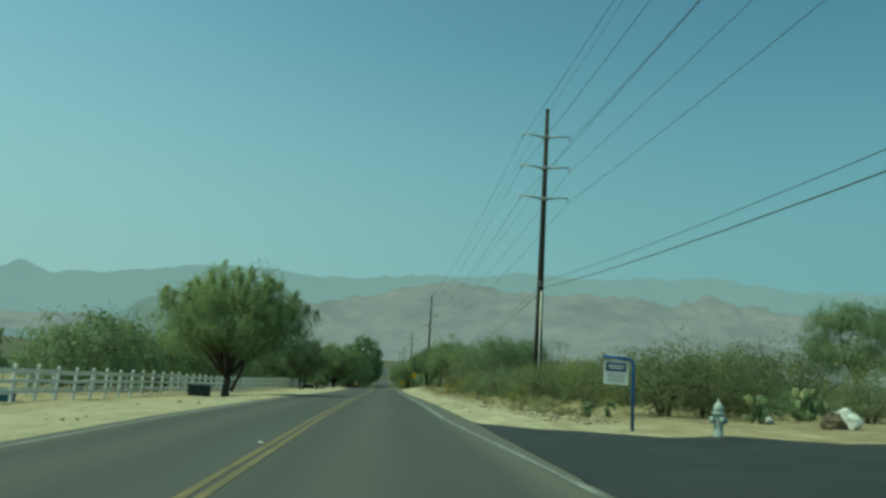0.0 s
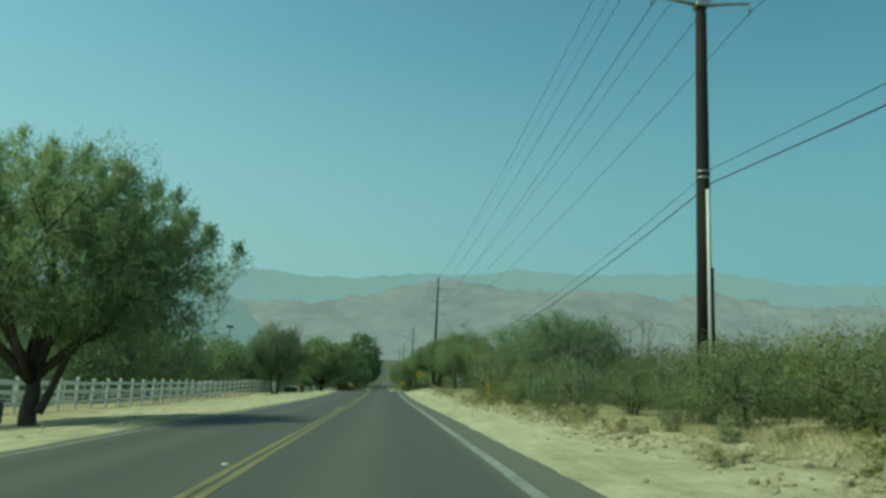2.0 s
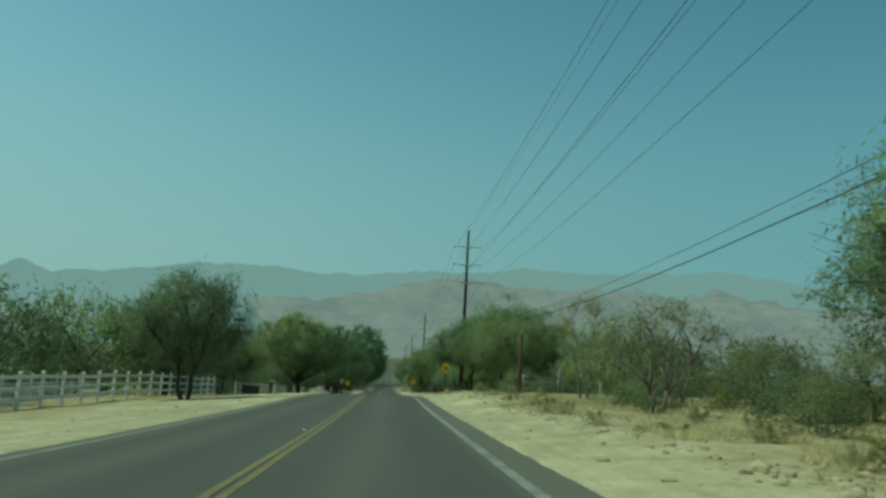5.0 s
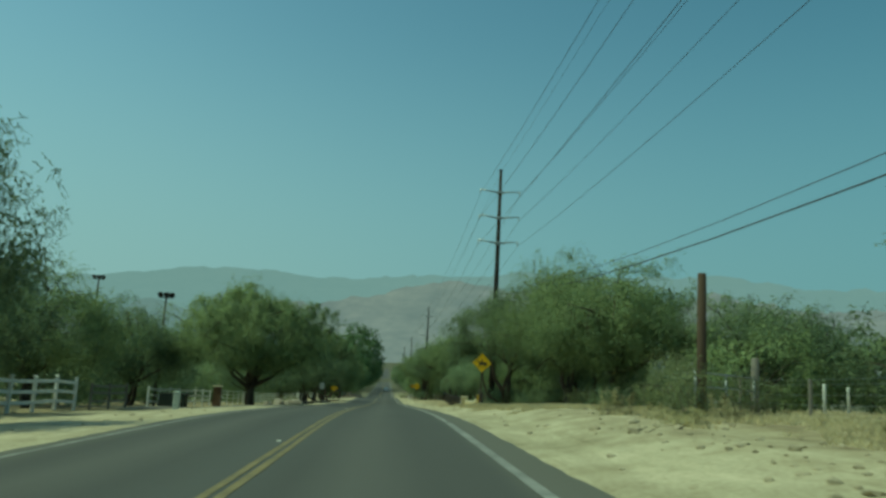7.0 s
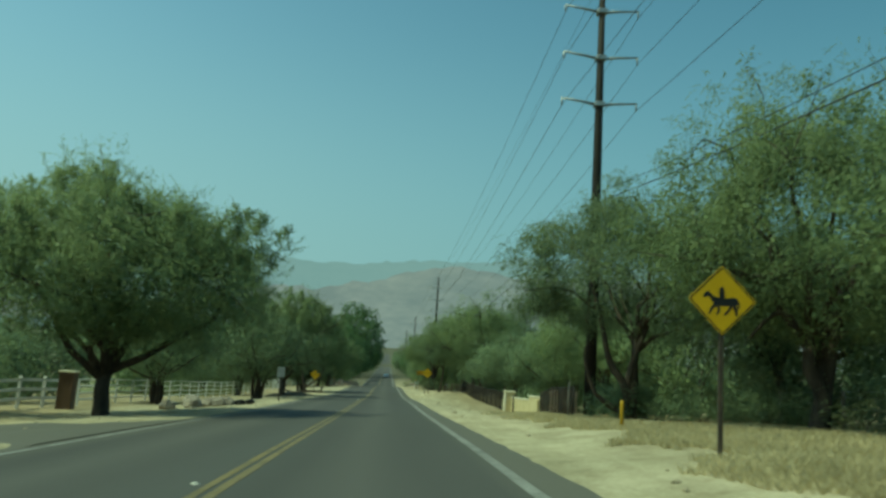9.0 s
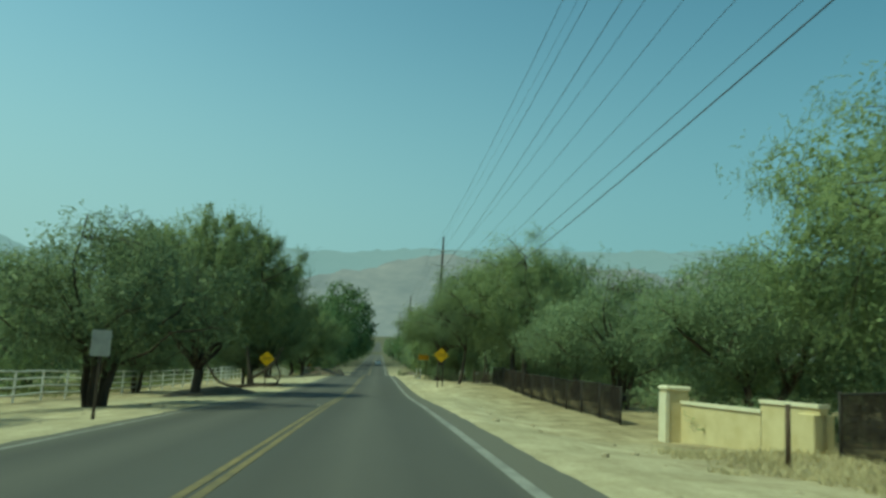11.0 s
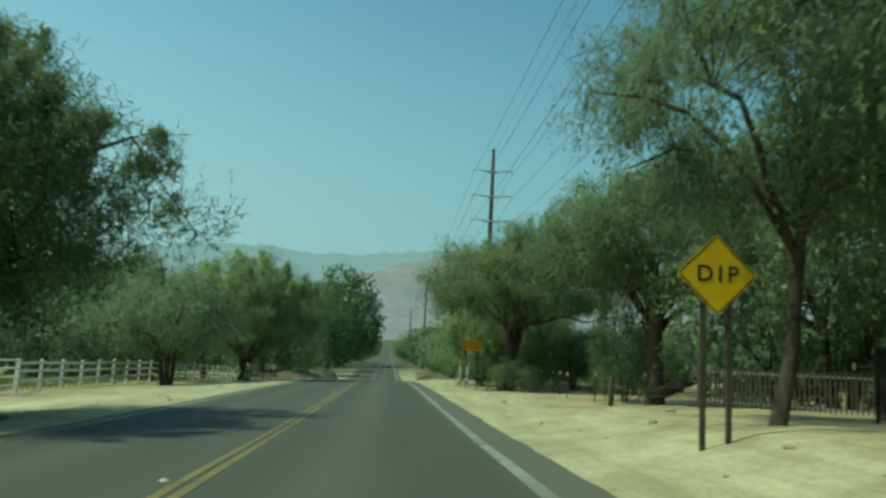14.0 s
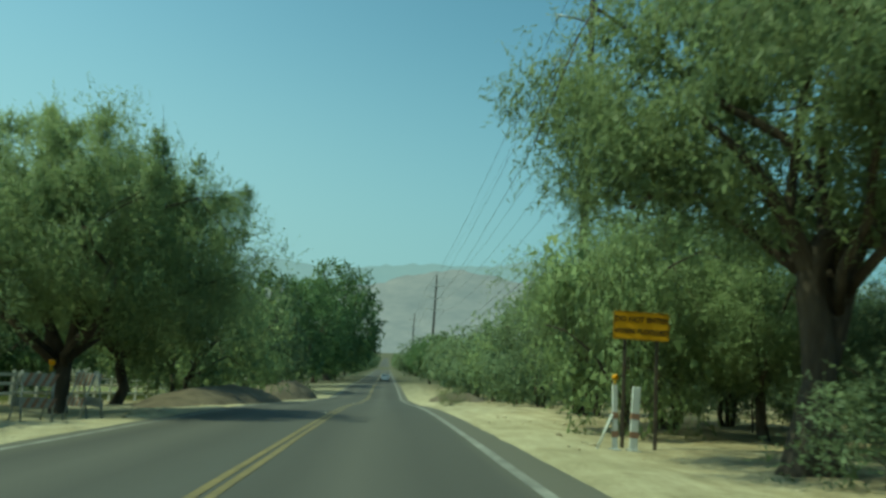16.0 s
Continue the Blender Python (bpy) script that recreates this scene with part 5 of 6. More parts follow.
def horse_sign(x, y, z_mid):
    s, h = diamond_sign(x, y, z_mid, (0.0,), "yellow diamond horse-crossing sign on a steel post in dry grass", SIGN_YELLOW)
    bm = bmesh.new()
    horse = ((-0.98, 0.26), (-0.90, 0.42), (-0.78, 0.52), (-0.72, 0.60), (-0.66, 0.50), (-0.52, 0.36), (-0.36, 0.24), (-0.1, 0.2), (0.25, 0.2), (0.55, 0.26), (0.74, 0.2), (0.84, 0.02), (0.86, -0.35), (0.79, -0.4), (0.74, -0.1),
             (0.66, -0.22), (0.50, -0.22), (0.1, -0.26), (-0.25, -0.24), (-0.45, -0.14), (-0.56, 0.04), (-0.64, 0.22), (-0.76, 0.26), (-0.90, 0.16))
    shapes = [horse, ((-0.46, -0.12), (-0.62, -0.45), (-0.72, -0.72), (-0.62, -0.74), (-0.48, -0.46), (-0.28, -0.2)), ((-0.34, -0.2), (-0.22, -0.5), (-0.34, -0.72), (-0.25, -0.78), (-0.1, -0.5), (-0.16, -0.2)),
              ((0.36, -0.2), (0.24, -0.5), (0.06, -0.72), (0.14, -0.78), (0.36, -0.52), (0.52, -0.2)), ((0.5, -0.2), (0.62, -0.48), (0.66, -0.76), (0.76, -0.76), (0.76, -0.44), (0.68, -0.16)),
              ((-0.14, 0.16), (-0.18, 0.5), (-0.12, 0.78), (-0.02, 0.84), (0.06, 0.76), (0.10, 0.5), (0.12, 0.16))]
    for k, pts in enumerate(shapes):
        bm.faces.new([bm.verts.new((0.31 * px, -0.005 - 0.0006 * k, 0.27 * pz)) for px, pz in pts])
    bmesh.ops.triangulate(bm, faces=bm.faces[:])
    part("symbol", bm, BLACK_INK, s, "black horse silhouette", at=Matrix.Translation((0, 0, h - 0.02)))
    return s


horse_sign(4.95, 137.7, 2.83)
dip_sign(4.28, 209.9, 1.56, (-0.17, 0.17))
dip_sign(-7.58, 210.1, 0.66, (0.0,), 4)

# amber flood notice on two posts
fx, fy = 5.18, 247.0
flood = thing("notice_sign", fx, fy, "amber rectangular flood notice on steel posts by a tree", "road sign")
fh = 1.60 - gz(fx, fy)
for px in (-0.33, 0.36):
    u_post(flood, px, fh + 0.25)
fp = part("plate", rounded_plate(1.2, 0.6, 0.006, 0.04), SIGN_ORANGE, flood, "faded amber plate", at=Matrix.Translation((0, 0, fh)))
part("plate_border", border(1.17, 0.57, 0.035, 0.014, -0.0055), BLACK_INK, fp)
part("letters", text_mesh("DO NOT ENTER", 0.155, BLACK_INK), None, flood, "black letters DO NOT ENTER", at=Matrix.Translation((0, -0.008, fh + 0.13)) @ FACE)
part("letters", text_mesh("WHEN FLOODED", 0.145, BLACK_INK), None, flood, "black letters WHEN FLOODED", at=Matrix.Translation((0, -0.008, fh - 0.12)) @ FACE)

# hanging notice on a bent blue post
bx, by = 5.98, 18.75
blue = thing("hanging_sign", bx, by, "white notice board hanging from a bent blue pipe post", "sign", turn=-6)
arc = [(0, 0, -0.3), (0, 0, 1.45)] + [(-0.14 + 0.14 * math.cos(radians(a)), 0, 1.55 + 0.16 * math.sin(radians(a))) for a in (0, 30, 60, 90)] + [(-0.74, 0, 1.74)]
part("post", tube("post", arc, [0.042] * len(arc), BLUE_PAINT, 10), None, blue, "bent blue pipe post")
nb = part("notice_board", rounded_plate(0.60, 0.56, 0.02, 0.02), BOARD_WHITE, blue, "white notice board", at=Matrix.Translation((-0.42, 0, 1.36)))
part("header_panel", box((0.50, 0.006, 0.20), (0, -0.013, 0.14)), BLUE_INK, nb, "dark blue header panel")
for k, (w, z) in enumerate(((0.40, 0.17), (0.34, 0.11))):
    part("text_bar", box((w, 0.004, 0.030), (0, -0.018, z)), BOARD_WHITE, nb)
for k in range(4):
    part("text_bar", box((0.44 - 0.05 * (k % 2), 0.004, 0.022), (0, -0.012, -0.03 - 0.055 * k)), GREY_INK, nb)
part("top_plate", box((0.46, 0.012, 0.05), (-0.38, 0, 1.80)), BOARD_WHITE, blue, "white strip on the pipe")
for s in (-0.2, 0.2):
    part("hanger", box((0.02, 0.01, 0.12), (-0.42 + s, 0, 1.69)), GALV, blue)

# narrow white sign on a steel post
ws = thing("post_sign", 10.3, 109.2, "narrow white vertical sign on a thin steel post", "sign")
u_post(ws, 0.0, 1.75)
wp = part("plate", rounded_plate(0.20, 0.62, 0.005, 0.02), BOARD_WHITE, ws, at=Matrix.Translation((0, 0, 1.42)))
for k in range(3):
    part("text_bar", box((0.11, 0.003, 0.05), (0, -0.005, 0.17 - 0.17 * k)), GREY_INK, wp)
# back of a small sign on the left verge
bs = thing("post_sign", -6.5, 175.0, "grey back of a small road sign on a thin post", "sign")
u_post(bs, 0.0, 2.0)
part("plate", rounded_plate(0.46, 0.61, 0.005, 0.03), GALV, bs, at=Matrix.Translation((0, 0, 1.75)))

# yellow markers
for x, y, h, w in ((5.1, 64.4, 1.2, 0.075), (5.65, 144.9, 0.68, 0.09)):
    mk = thing("utility_marker", x, y, "yellow plastic utility marker post in dry soil", "marker post", "yellow markers")
    part("post", tube("post", [(0, 0, -0.3), (0, 0, h - 0.05), (0, 0, h)], [w / 2, w / 2, w / 3], YELLOW_POST, 10), None, mk)

# wooden posts
for x, y, h, r, lab in ((8.05, 115.8, 3.75, 0.125, "thick brown cut-off wooden pole in dry grass"), (11.5, 120.0, 1.75, 0.13, "grey wooden gate post in dry grass"), (7.3, 224.9, 0.95, 0.08, "short brown wooden post by a leaning tree")):
    wpz = thing("wooden_post", x, y, lab, "post")
    part("shaft", tube("shaft", [(0, 0, -0.4), (0, 0, h * 0.5), (0.02, 0, h - 0.03), (0.02, 0, h)], [r * 1.1, r, r * 0.92, r * 0.8], WOOD_GREY if "grey" in lab else WOOD, 12), None, wpz)
gate = thing("pipe_gate", 8.6, 117.6, "weathered pipe gate between wooden posts", "gate", turn=39)
for z in (0.35, 0.75, 1.15):
    part("rail", tube("rail", [(0, 0, z), (3.6, 0, z)], [0.03, 0.03], GALV, 6), None, gate)
for x in (0, 1.8, 3.6):
    part("stile", tube("stile", [(x, 0, 0.1), (x, 0, 1.2)], [0.03, 0.03], GALV, 6), None, gate)
for x, y in ((17.0, 124.0), (14.8, 121.8)):
    wpo = thing("white_post", x, y, "short white plastic post in dry grass", "post", "white posts")
    part("shaft", tube("shaft", [(0, 0, -0.2), (0, 0, 0.95), (0, 0, 1.0)], [0.06, 0.06, 0.04], WHITE_PIPE, 8), None, wpo)

# picket gate standing open by the mesquites
pg = thing("picket_gate", 7.7, 218.8, "low open picket gate under mesquites, pickets darkened as shade", "gate", turn=-41)
part("gate_post", box((0.10, 0.10, 1.4), (0, 0, 0.4), bevel=0.01), POST_STEEL, pg, "dark steel gate post")
picket = box((0.03, 0.02, 0.90), (0, 0, 0.53))
picket_me = bpy.data.meshes.new("picket")
picket.to_mesh(picket_me)
picket.free()
# dark post steel on pale pickets: the mesquite shade is put into the colour
picket_me.materials.append(POST_STEEL)
for k in range(40):
    part("picket", picket_me, None, pg, at=Matrix.Translation((0.15 + 0.105 * k, 0, 0)))
for z in (0.18, 0.88):
    part("rail", box((4.3, 0.035, 0.04), (2.15, 0.03, z)), GALV, pg)

# utility pedestal
ped = thing("utility_pedestal", -9.2, 131.2, "pale green utility pedestal on the sandy verge", "utility box")
part("body", box((0.26, 0.26, 0.8), (0, 0, 0.38), bevel=0.02), HYDRANT, ped)
part("lid", box((0.30, 0.30, 0.08), (0, 0, 0.82), bevel=0.03), HYDRANT, ped)


# ---- hydrant, rocks, cacti ----
def hydrant(x, y):
    h = thing("fire_hydrant", x, y, "pale grey-green fire hydrant on bare soil", "fire hydrant")
    part("flange", tube("flange", [(0, 0, -0.1), (0, 0, 0.05)], [0.16, 0.16], POST_STEEL, 14), None, h, "dark base flange")
    part("barrel", tube("barrel", [(0, 0, 0.05), (0, 0, 0.1), (0, 0, 0.44), (0, 0, 0.47)], [0.14, 0.115, 0.115, 0.14], HYDRANT, 14), None, h)
    part("collar", tube("collar", [(0, 0, 0.47), (0, 0, 0.52)], [0.155, 0.155], HYDRANT, 14), None, h)
    part("bonnet", tube("bonnet", [(0, 0, 0.52), (0, 0, 0.60), (0, 0, 0.67), (0, 0, 0.71)], [0.13, 0.125, 0.08, 0.03], HYDRANT, 14), None, h)
    part("nut", tube("nut", [(0, 0, 0.70), (0, 0, 0.76)], [0.025, 0.02], HYDRANT, 5), None, h)
    for a in (10, 190, 280):
        d = Vector((math.cos(radians(a)), math.sin(radians(a)), 0))
        c = Vector((0, 0, 0.37))
        part("outlet_cap", tube("outlet_cap", [c + d * 0.09, c + d * 0.17, c + d * 0.175, c + d * 0.22], [0.055, 0.055, 0.07, 0.06], HYDRANT, 10), None, h)
    return h


hyd = hydrant(6.75, 15.6)
hyd.scale = (0.82, 0.82, 1.08)


def rock_mesh(seed, mat, size):
    bm = bmesh.new()
    bmesh.ops.create_icosphere(bm, subdivisions=3, radius=1.0)
    for v in bm.verts:
        n = noise.fractal(v.co * 1.1 + Vector((seed * 3.7, seed, 0)), 0.8, 2.0, 4)
        v.co *= 1 + 0.34 * n
        v.co = Vector((v.co.x * size[0], v.co.y * size[1], v.co.z * size[2]))
    me = bpy.data.meshes.new("boulder")
    bm.to_mesh(me)
    bm.free()
    me.materials.append(mat)
    return me


def boulder(seed, x, y, size, mat, label, group=""):
    ob = part("boulder", rock_mesh(seed, mat, size), None)
    ob.matrix_basis = pose(x, y, gz(x, y) + size[2] * 0.55, 0, 0, seed * 47)
    return tagged(ob, label, "rock", group)


for n, (x, y, s) in enumerate(((-9.9, 163.2, 0.42), (-9.1, 164.6, 0.5), (-8.5, 164.9, 0.38), (-8.0, 165.0, 0.45), (-7.6, 165.2, 0.42), (-9.3, 165.3, 0.55), (-10.2, 164.2, 0.36))):
    boulder(n + 1, x, y, (s * 0.95, s * 0.8, s * 0.62), ROCK, "pale rough boulder in a row on the sandy verge", "boulders by the road")
boulder(21, 13.6, 22.3, (0.42, 0.36, 0.36), WHITE_ROCK, "rounded white boulder on reddish soil")
boulder(22, 12.5, 25.1, (0.22, 0.18, 0.12), WHITE_ROCK, "small pale stone on dry soil")
boulder(23, 12.95, 22.0, (0.36, 0.34, 0.32), DIRT, "rounded brown boulder beside a white one")
# two dark round things taken for old tyres, shaped here as rocks
for n, (x, y) in enumerate(((-6.95, 164.8), (-6.5, 164.9))):
    boulder(31 + n, x, y, (0.24, 0.2, 0.17), DARK_LUMP, "small dark lump standing for an old tyre by a boulder row", "boulders by the road")


def prickly_pear(x, y, seed, pads, height, size=1.0):
    c = thing("prickly_pear", x, y, "prickly pear cactus with pale new pads on dry soil", "cactus", "cacti")
    rr = random.Random(seed)
    pad = bpy.data.meshes.new("pad")
    bm = bmesh.new()
    bmesh.ops.create_uvsphere(bm, u_segments=10, v_segments=7, radius=1.0, matrix=Matrix.Translation((0, 0, 0.95)) @ Matrix.Diagonal((0.72, 0.16, 1.0, 1)))
    bm.to_mesh(pad)
    bm.free()
    pad.materials.append(CACTUS)
    tip = pad.copy()
    tip.materials[0] = CACTUS_TIP
    for i in range(pads):
        a, r = rr.uniform(0, 360), rr.uniform(0, 0.75) * height * 0.5
        lvl = rr.choice((0, 0, 1, 1, 2, 2))
        z = lvl * height * 0.28 + rr.uniform(0, 0.08)
        s = rr.uniform(0.13, 0.2) * size
        m = Matrix.Translation((r * math.cos(radians(a)), r * math.sin(radians(a)), z)) @ pose(0, 0, 0, rr.uniform(-35, 35), rr.uniform(-35, 35), rr.uniform(0, 360)) @ Matrix.Diagonal((s, s, s, 1))
        part("pad", tip if lvl == 2 and rr.random() < 0.45 else pad, None, c, at=m)
    return c


prickly_pear(14.0, 25.2, 5, 60, 1.25)
prickly_pear(12.0, 24.6, 6, 34, 0.95)
prickly_pear(6.75, 26.0, 8, 30, 0.55, 0.55)
prickly_pear(7.6, 26.4, 9, 28, 0.6, 0.55)

# ---- bins and tubs ----
for x, y, sx_, sz, lab in ((-11.6, 50.2, 1.25, 0.72, "dark wheeled refuse bin under a tree"), (-14.4, 150.4, 1.7, 0.95, "dark refuse bin in tree shade")):
    dm = thing("refuse_bin", x, y, lab, "bin")
    part("body", box((sx_, 0.9, sz * 0.86), (0, 0, sz * 0.43 + 0.06), bevel=0.04), BIN, dm)
    part("lid", box((sx_ + 0.06, 0.96, 0.07), (0, 0, sz * 0.86 + 0.1), Matrix.Rotation(radians(3), 4, "X"), bevel=0.02), BIN, dm)
    for k in (-0.3, 0, 0.3):
        part("rib", box((0.05, 0.03, sz * 0.7), (k * sx_, -0.465, sz * 0.43 + 0.06)), BIN, dm)
tub = thing("water_tub", -15.9, 34.2, "blue plastic water tub inside the paddock fence", "tub")
part("body", tube("body", [(0, 0, 0), (0, 0, 0.42), (0, 0, 0.45)], [0.42, 0.48, 0.50], TUB_BLUE, 16), None, tub)


# ---- brick gate pillar, cream wall ----
pil = thing("brick_pillar", -13.9, 161.8, "brown brick gate pillar with a pale cap", "pillar", turn=4)
part("core", box((0.56, 0.56, 1.62), (0, 0, 0.76)), MORTAR, pil)
brick_me = bpy.data.meshes.new("brick")
bm = box((0.19, 0.05, 0.062), (0, 0, 0), bevel=0.006)
bm.to_mesh(brick_me)
bm.free()
brick_me.materials.append(BRICK)
for face in range(4):
    q = Matrix.Rotation(radians(90 * face), 4, "Z")
    for row in range(21):
        for col in range(3):
            xo = (col - 1) * 0.2 + (0.03 if row % 2 else -0.03)
            part("brick", brick_me, None, pil, at=q @ Matrix.Translation((xo, -0.275, 0.04 + row * 0.0745)))
part("cap", box((0.70, 0.70, 0.09), (0, 0, 1.61), bevel=0.02), STUCCO_TRIM, pil, "pale concrete cap")

wall = thing("entrance_wall", 8.0, 176.9, "cream stucco entrance wall with an arched pillar and stepped top", "wall")
bm = box((0.62, 0.5, 1.55), (0, 0, 0.6), bevel=0.03)
part("pillar", bm, STUCCO, wall)
part("pillar_cap", box((0.72, 0.6, 0.12), (0, 0, 1.42), bevel=0.04), STUCCO_TRIM, wall, "pale plaster cap")
part("pillar_trim", box((0.10, 0.52, 1.4), (-0.29, -0.01, 0.6)), STUCCO_TRIM, wall)
wdir = Vector((0.85, -5.2, 0.35))
seg = Matrix.Translation((0.15, 0, 0)) @ pose(0, 0, 0, 0, 0, math.degrees(math.atan2(wdir.y, wdir.x)))
part("wall_panel", box((3.4, 0.2, 1.15), (1.9, 0, 0.45)), STUCCO, wall, at=seg)
part("wall_coping", box((3.4, 0.28, 0.08), (1.9, 0, 1.06)), STUCCO_TRIM, wall, at=seg)
part("wall_panel", box((1.9, 0.2, 1.4), (4.5, 0, 0.55)), STUCCO, wall, at=seg)
part("wall_coping", box((1.9, 0.28, 0.08), (4.5, 0, 1.29)), STUCCO_TRIM, wall, at=seg)
part("end_pillar", box((0.5, 0.5, 1.25), (5.2, 0, 0.5), bevel=0.02), STUCCO, wall, at=seg)
mail = thing("mailbox_post", 7.0, 169.2, "thin wooden post before a cream wall", "post")
part("shaft", tube("shaft", [(0, 0, -0.2), (0, 0, 1.05)], [0.05, 0.045], WOOD, 8), None, mail)


# ---- barricades ----
# grime, plus the tree shade on the left barricades put into the white
BOARD_DIMMED = two_tone("dirty_dimmed_board", (0.26, 0.26, 0.25), (0.46, 0.46, 0.43), 3, 30, 0.7, fine_amount=0.6)
STRIPE_WORN = two_tone("faded_orange_stripe", (0.27, 0.15, 0.10), (0.36, 0.21, 0.15), 3, 40, 0.7, fine_amount=0.5)


def barricade(x, y, turn, lit, label):
    b = thing("barricade", x, y, label, "barricade", "road barricades", turn)
    for s in (-1, 1):
        for d in (-1, 1):
            part("leg", tube("leg", [(s * 0.36, d * 0.30, -0.03), (s * 0.36, d * 0.03, 1.15)], [0.024, 0.024], BOARD_DIMMED, 6), None, b)
    for z, h in ((0.95, 0.30), (0.42, 0.22)):
        for d in (-1, 1):
            off = d * (0.30 - 0.27 * z / 1.15)
            panel = part("panel", box((0.80, 0.02, h), (0, off + d * 0.03, z)), BOARD_DIMMED, b, "white panel with orange stripes")
            for k in range(4):
                bm = bmesh.new()
                x0 = -0.36 + 0.2 * k
                yy = off + d * 0.044
                vs = [bm.verts.new(p) for p in ((x0, yy, z - h / 2), (x0 + 0.09, yy, z - h / 2), (x0 + 0.09 + h * 0.45, yy, z + h / 2), (x0 + h * 0.45, yy, z + h / 2))]
                bm.faces.new(vs)
                part("stripe", bm, STRIPE_WORN, panel)
    if lit:
        lamp = part("lamp", tube("lamp", [(0.3, 0, 1.15), (0.3, 0, 1.30)], [0.035, 0.035], YELLOW_POST, 8), None, b, "yellow lamp bracket")
        part("lens", tube("lens", [(0.3, -0.035, 1.37), (0.3, 0.035, 1.37)], [0.065, 0.065], AMBER, 12), None, lamp, "amber lens")
    return b


def folded_barricade(x, y):
    b = thing("barricade", x, y, "broken white and orange barricade with an amber lamp by a sign", "barricade", "road barricades", 4)
    for px, w, top, lean in ((0.0, 0.11, 1.26, -2.0), (0.37, 0.17, 1.24, 2.0)):
        at = Matrix.Translation((px, 0, 0)) @ pose(0, 0, 0, 0, lean, 0)
        board = part("upright_board", box((w, 0.05, top + 0.05), (0, 0, (top - 0.05) / 2), bevel=0.012), BOARD_WHITE, b, "white upright board", at=at)
        for z in (0.66, 0.30):
            part("band", box((w + 0.008, 0.056, 0.12), (0, 0, z)), STRIPE_WORN, board, "faded orange band")
        part("foot", box((w + 0.04, 0.34, 0.04), (0, 0, 0.0), bevel=0.01), BOARD_DIMMED, b, at=at)
    part("leg", tube("leg", [(-0.05, 0, 0.72), (-0.40, -0.06, -0.02)], [0.028, 0.024], BOARD_WHITE, 6), None, b, "splayed white leg")
    lamp = part("lamp", tube("lamp", [(-0.04, 0, 1.25), (-0.04, 0, 1.33)], [0.03, 0.03], YELLOW_POST, 8), None, b, "yellow lamp bracket")
    part("lens", tube("lens", [(-0.04, -0.03, 1.40), (-0.04, 0.03, 1.40)], [0.06, 0.06], AMBER, 12), None, lamp, "amber lens")
    return b


folded_barricade(4.48, 246.3)
barricade(-8.3, 250.2, 48, True, "white and orange barricade with an amber lamp in tree shade")
barricade(-7.2, 250.4, -42, False, "white and orange barricade standing beside another")


# ---- dirt mounds ----
def mound(x, y, sx_, sy_, h, seed, label):
    verts, faces, n = [], [], 26
    for j in range(n):
        for i in range(n):
            u, v = 2 * i / (n - 1) - 1, 2 * j / (n - 1) - 1
            px, py = x + sx_ * u, y + sy_ * v
            e = max(0.0, 1 - (u * u + v * v)) ** 0.8
            bump = 0.22 * noise.fractal(Vector((px * 0.9, py * 0.4, seed)), 0.9, 2.0, 4)
            verts.append((px, py, gz(px, py) - 0.08 + e * h * (1 + bump)))
    for j in range(n - 1):
        for i in range(n - 1):
            a = j * n + i
            faces.append((a, a + 1, a + n + 1, a + n))
    return tagged(part("dirt_mound", mesh_of("dirt_mound", verts, faces, DIRT, True), DIRT), label, "dirt mound", "dirt mounds")


mound(-8.1, 271.0, 2.6, 12.0, 0.85, 2, "long heap of brown dirt along the road edge")
mound(-8.6, 300, 2.6, 11.0, 1.6, 5, "tall bank of pale dirt beside the dip")
mound(-9.2, 200.5, 2.6, 5.0, 0.45, 8, "low heap of brown dirt under a tree")
mound(-8.4, 214.0, 1.8, 4.0, 0.35, 9, "low heap of brown dirt under a tree")
mound(6.2, 300, 2.4, 12.0, 0.7, 11, "low bank of pale dirt beside the dip")


# ---- floodlights over the paddock ----
for x, y, h in ((-17.4, 156.5, 8.2), (-29.5, 175.0, 12.2)):
    fl = thing("floodlight_pole", x, y, "tall thin pole with a cluster of dark floodlights", "light pole", "paddock floodlights")
    part("pole", tube("pole", [(0, 0, -0.3), (0, 0, h)], [0.11, 0.07], POST_STEEL, 8), None, fl)
    part("crossbar", box((1.1, 0.08, 0.08), (0, 0, h - 0.1)), LAMP_BLACK, fl)
    for s in (-0.42, 0.05, 0.45):
        lampq = part("floodlight", box((0.36, 0.34, 0.26), (s, -0.1, h + 0.12), Matrix.Rotation(radians(-25), 4, "X"), bevel=0.04), LAMP_BLACK, fl)
        part("visor", box((0.38, 0.22, 0.02), (s, -0.34, h + 0.2)), LAMP_BLACK, lampq)


# ---- white car far down the road ----
CAR_WHITE = two_tone("white_car_paint", (0.66, 0.66, 0.66), (0.72, 0.72, 0.72), 1, 20, 0.25, spec=0.5, bump=0.0)
CAR_GLASS = two_tone("dark_car_glass", (0.02, 0.025, 0.03), (0.03, 0.035, 0.04), 1, 10, 0.08, spec=0.6, bump=0.0)
RUBBER = two_tone("black_rubber", (0.015, 0.015, 0.015), (0.025, 0.025, 0.025), 3, 40, 0.8)
TAIL_RED = two_tone("red_tail_lens", (0.30, 0.01, 0.01), (0.38, 0.015, 0.015), 3, 20, 0.2)


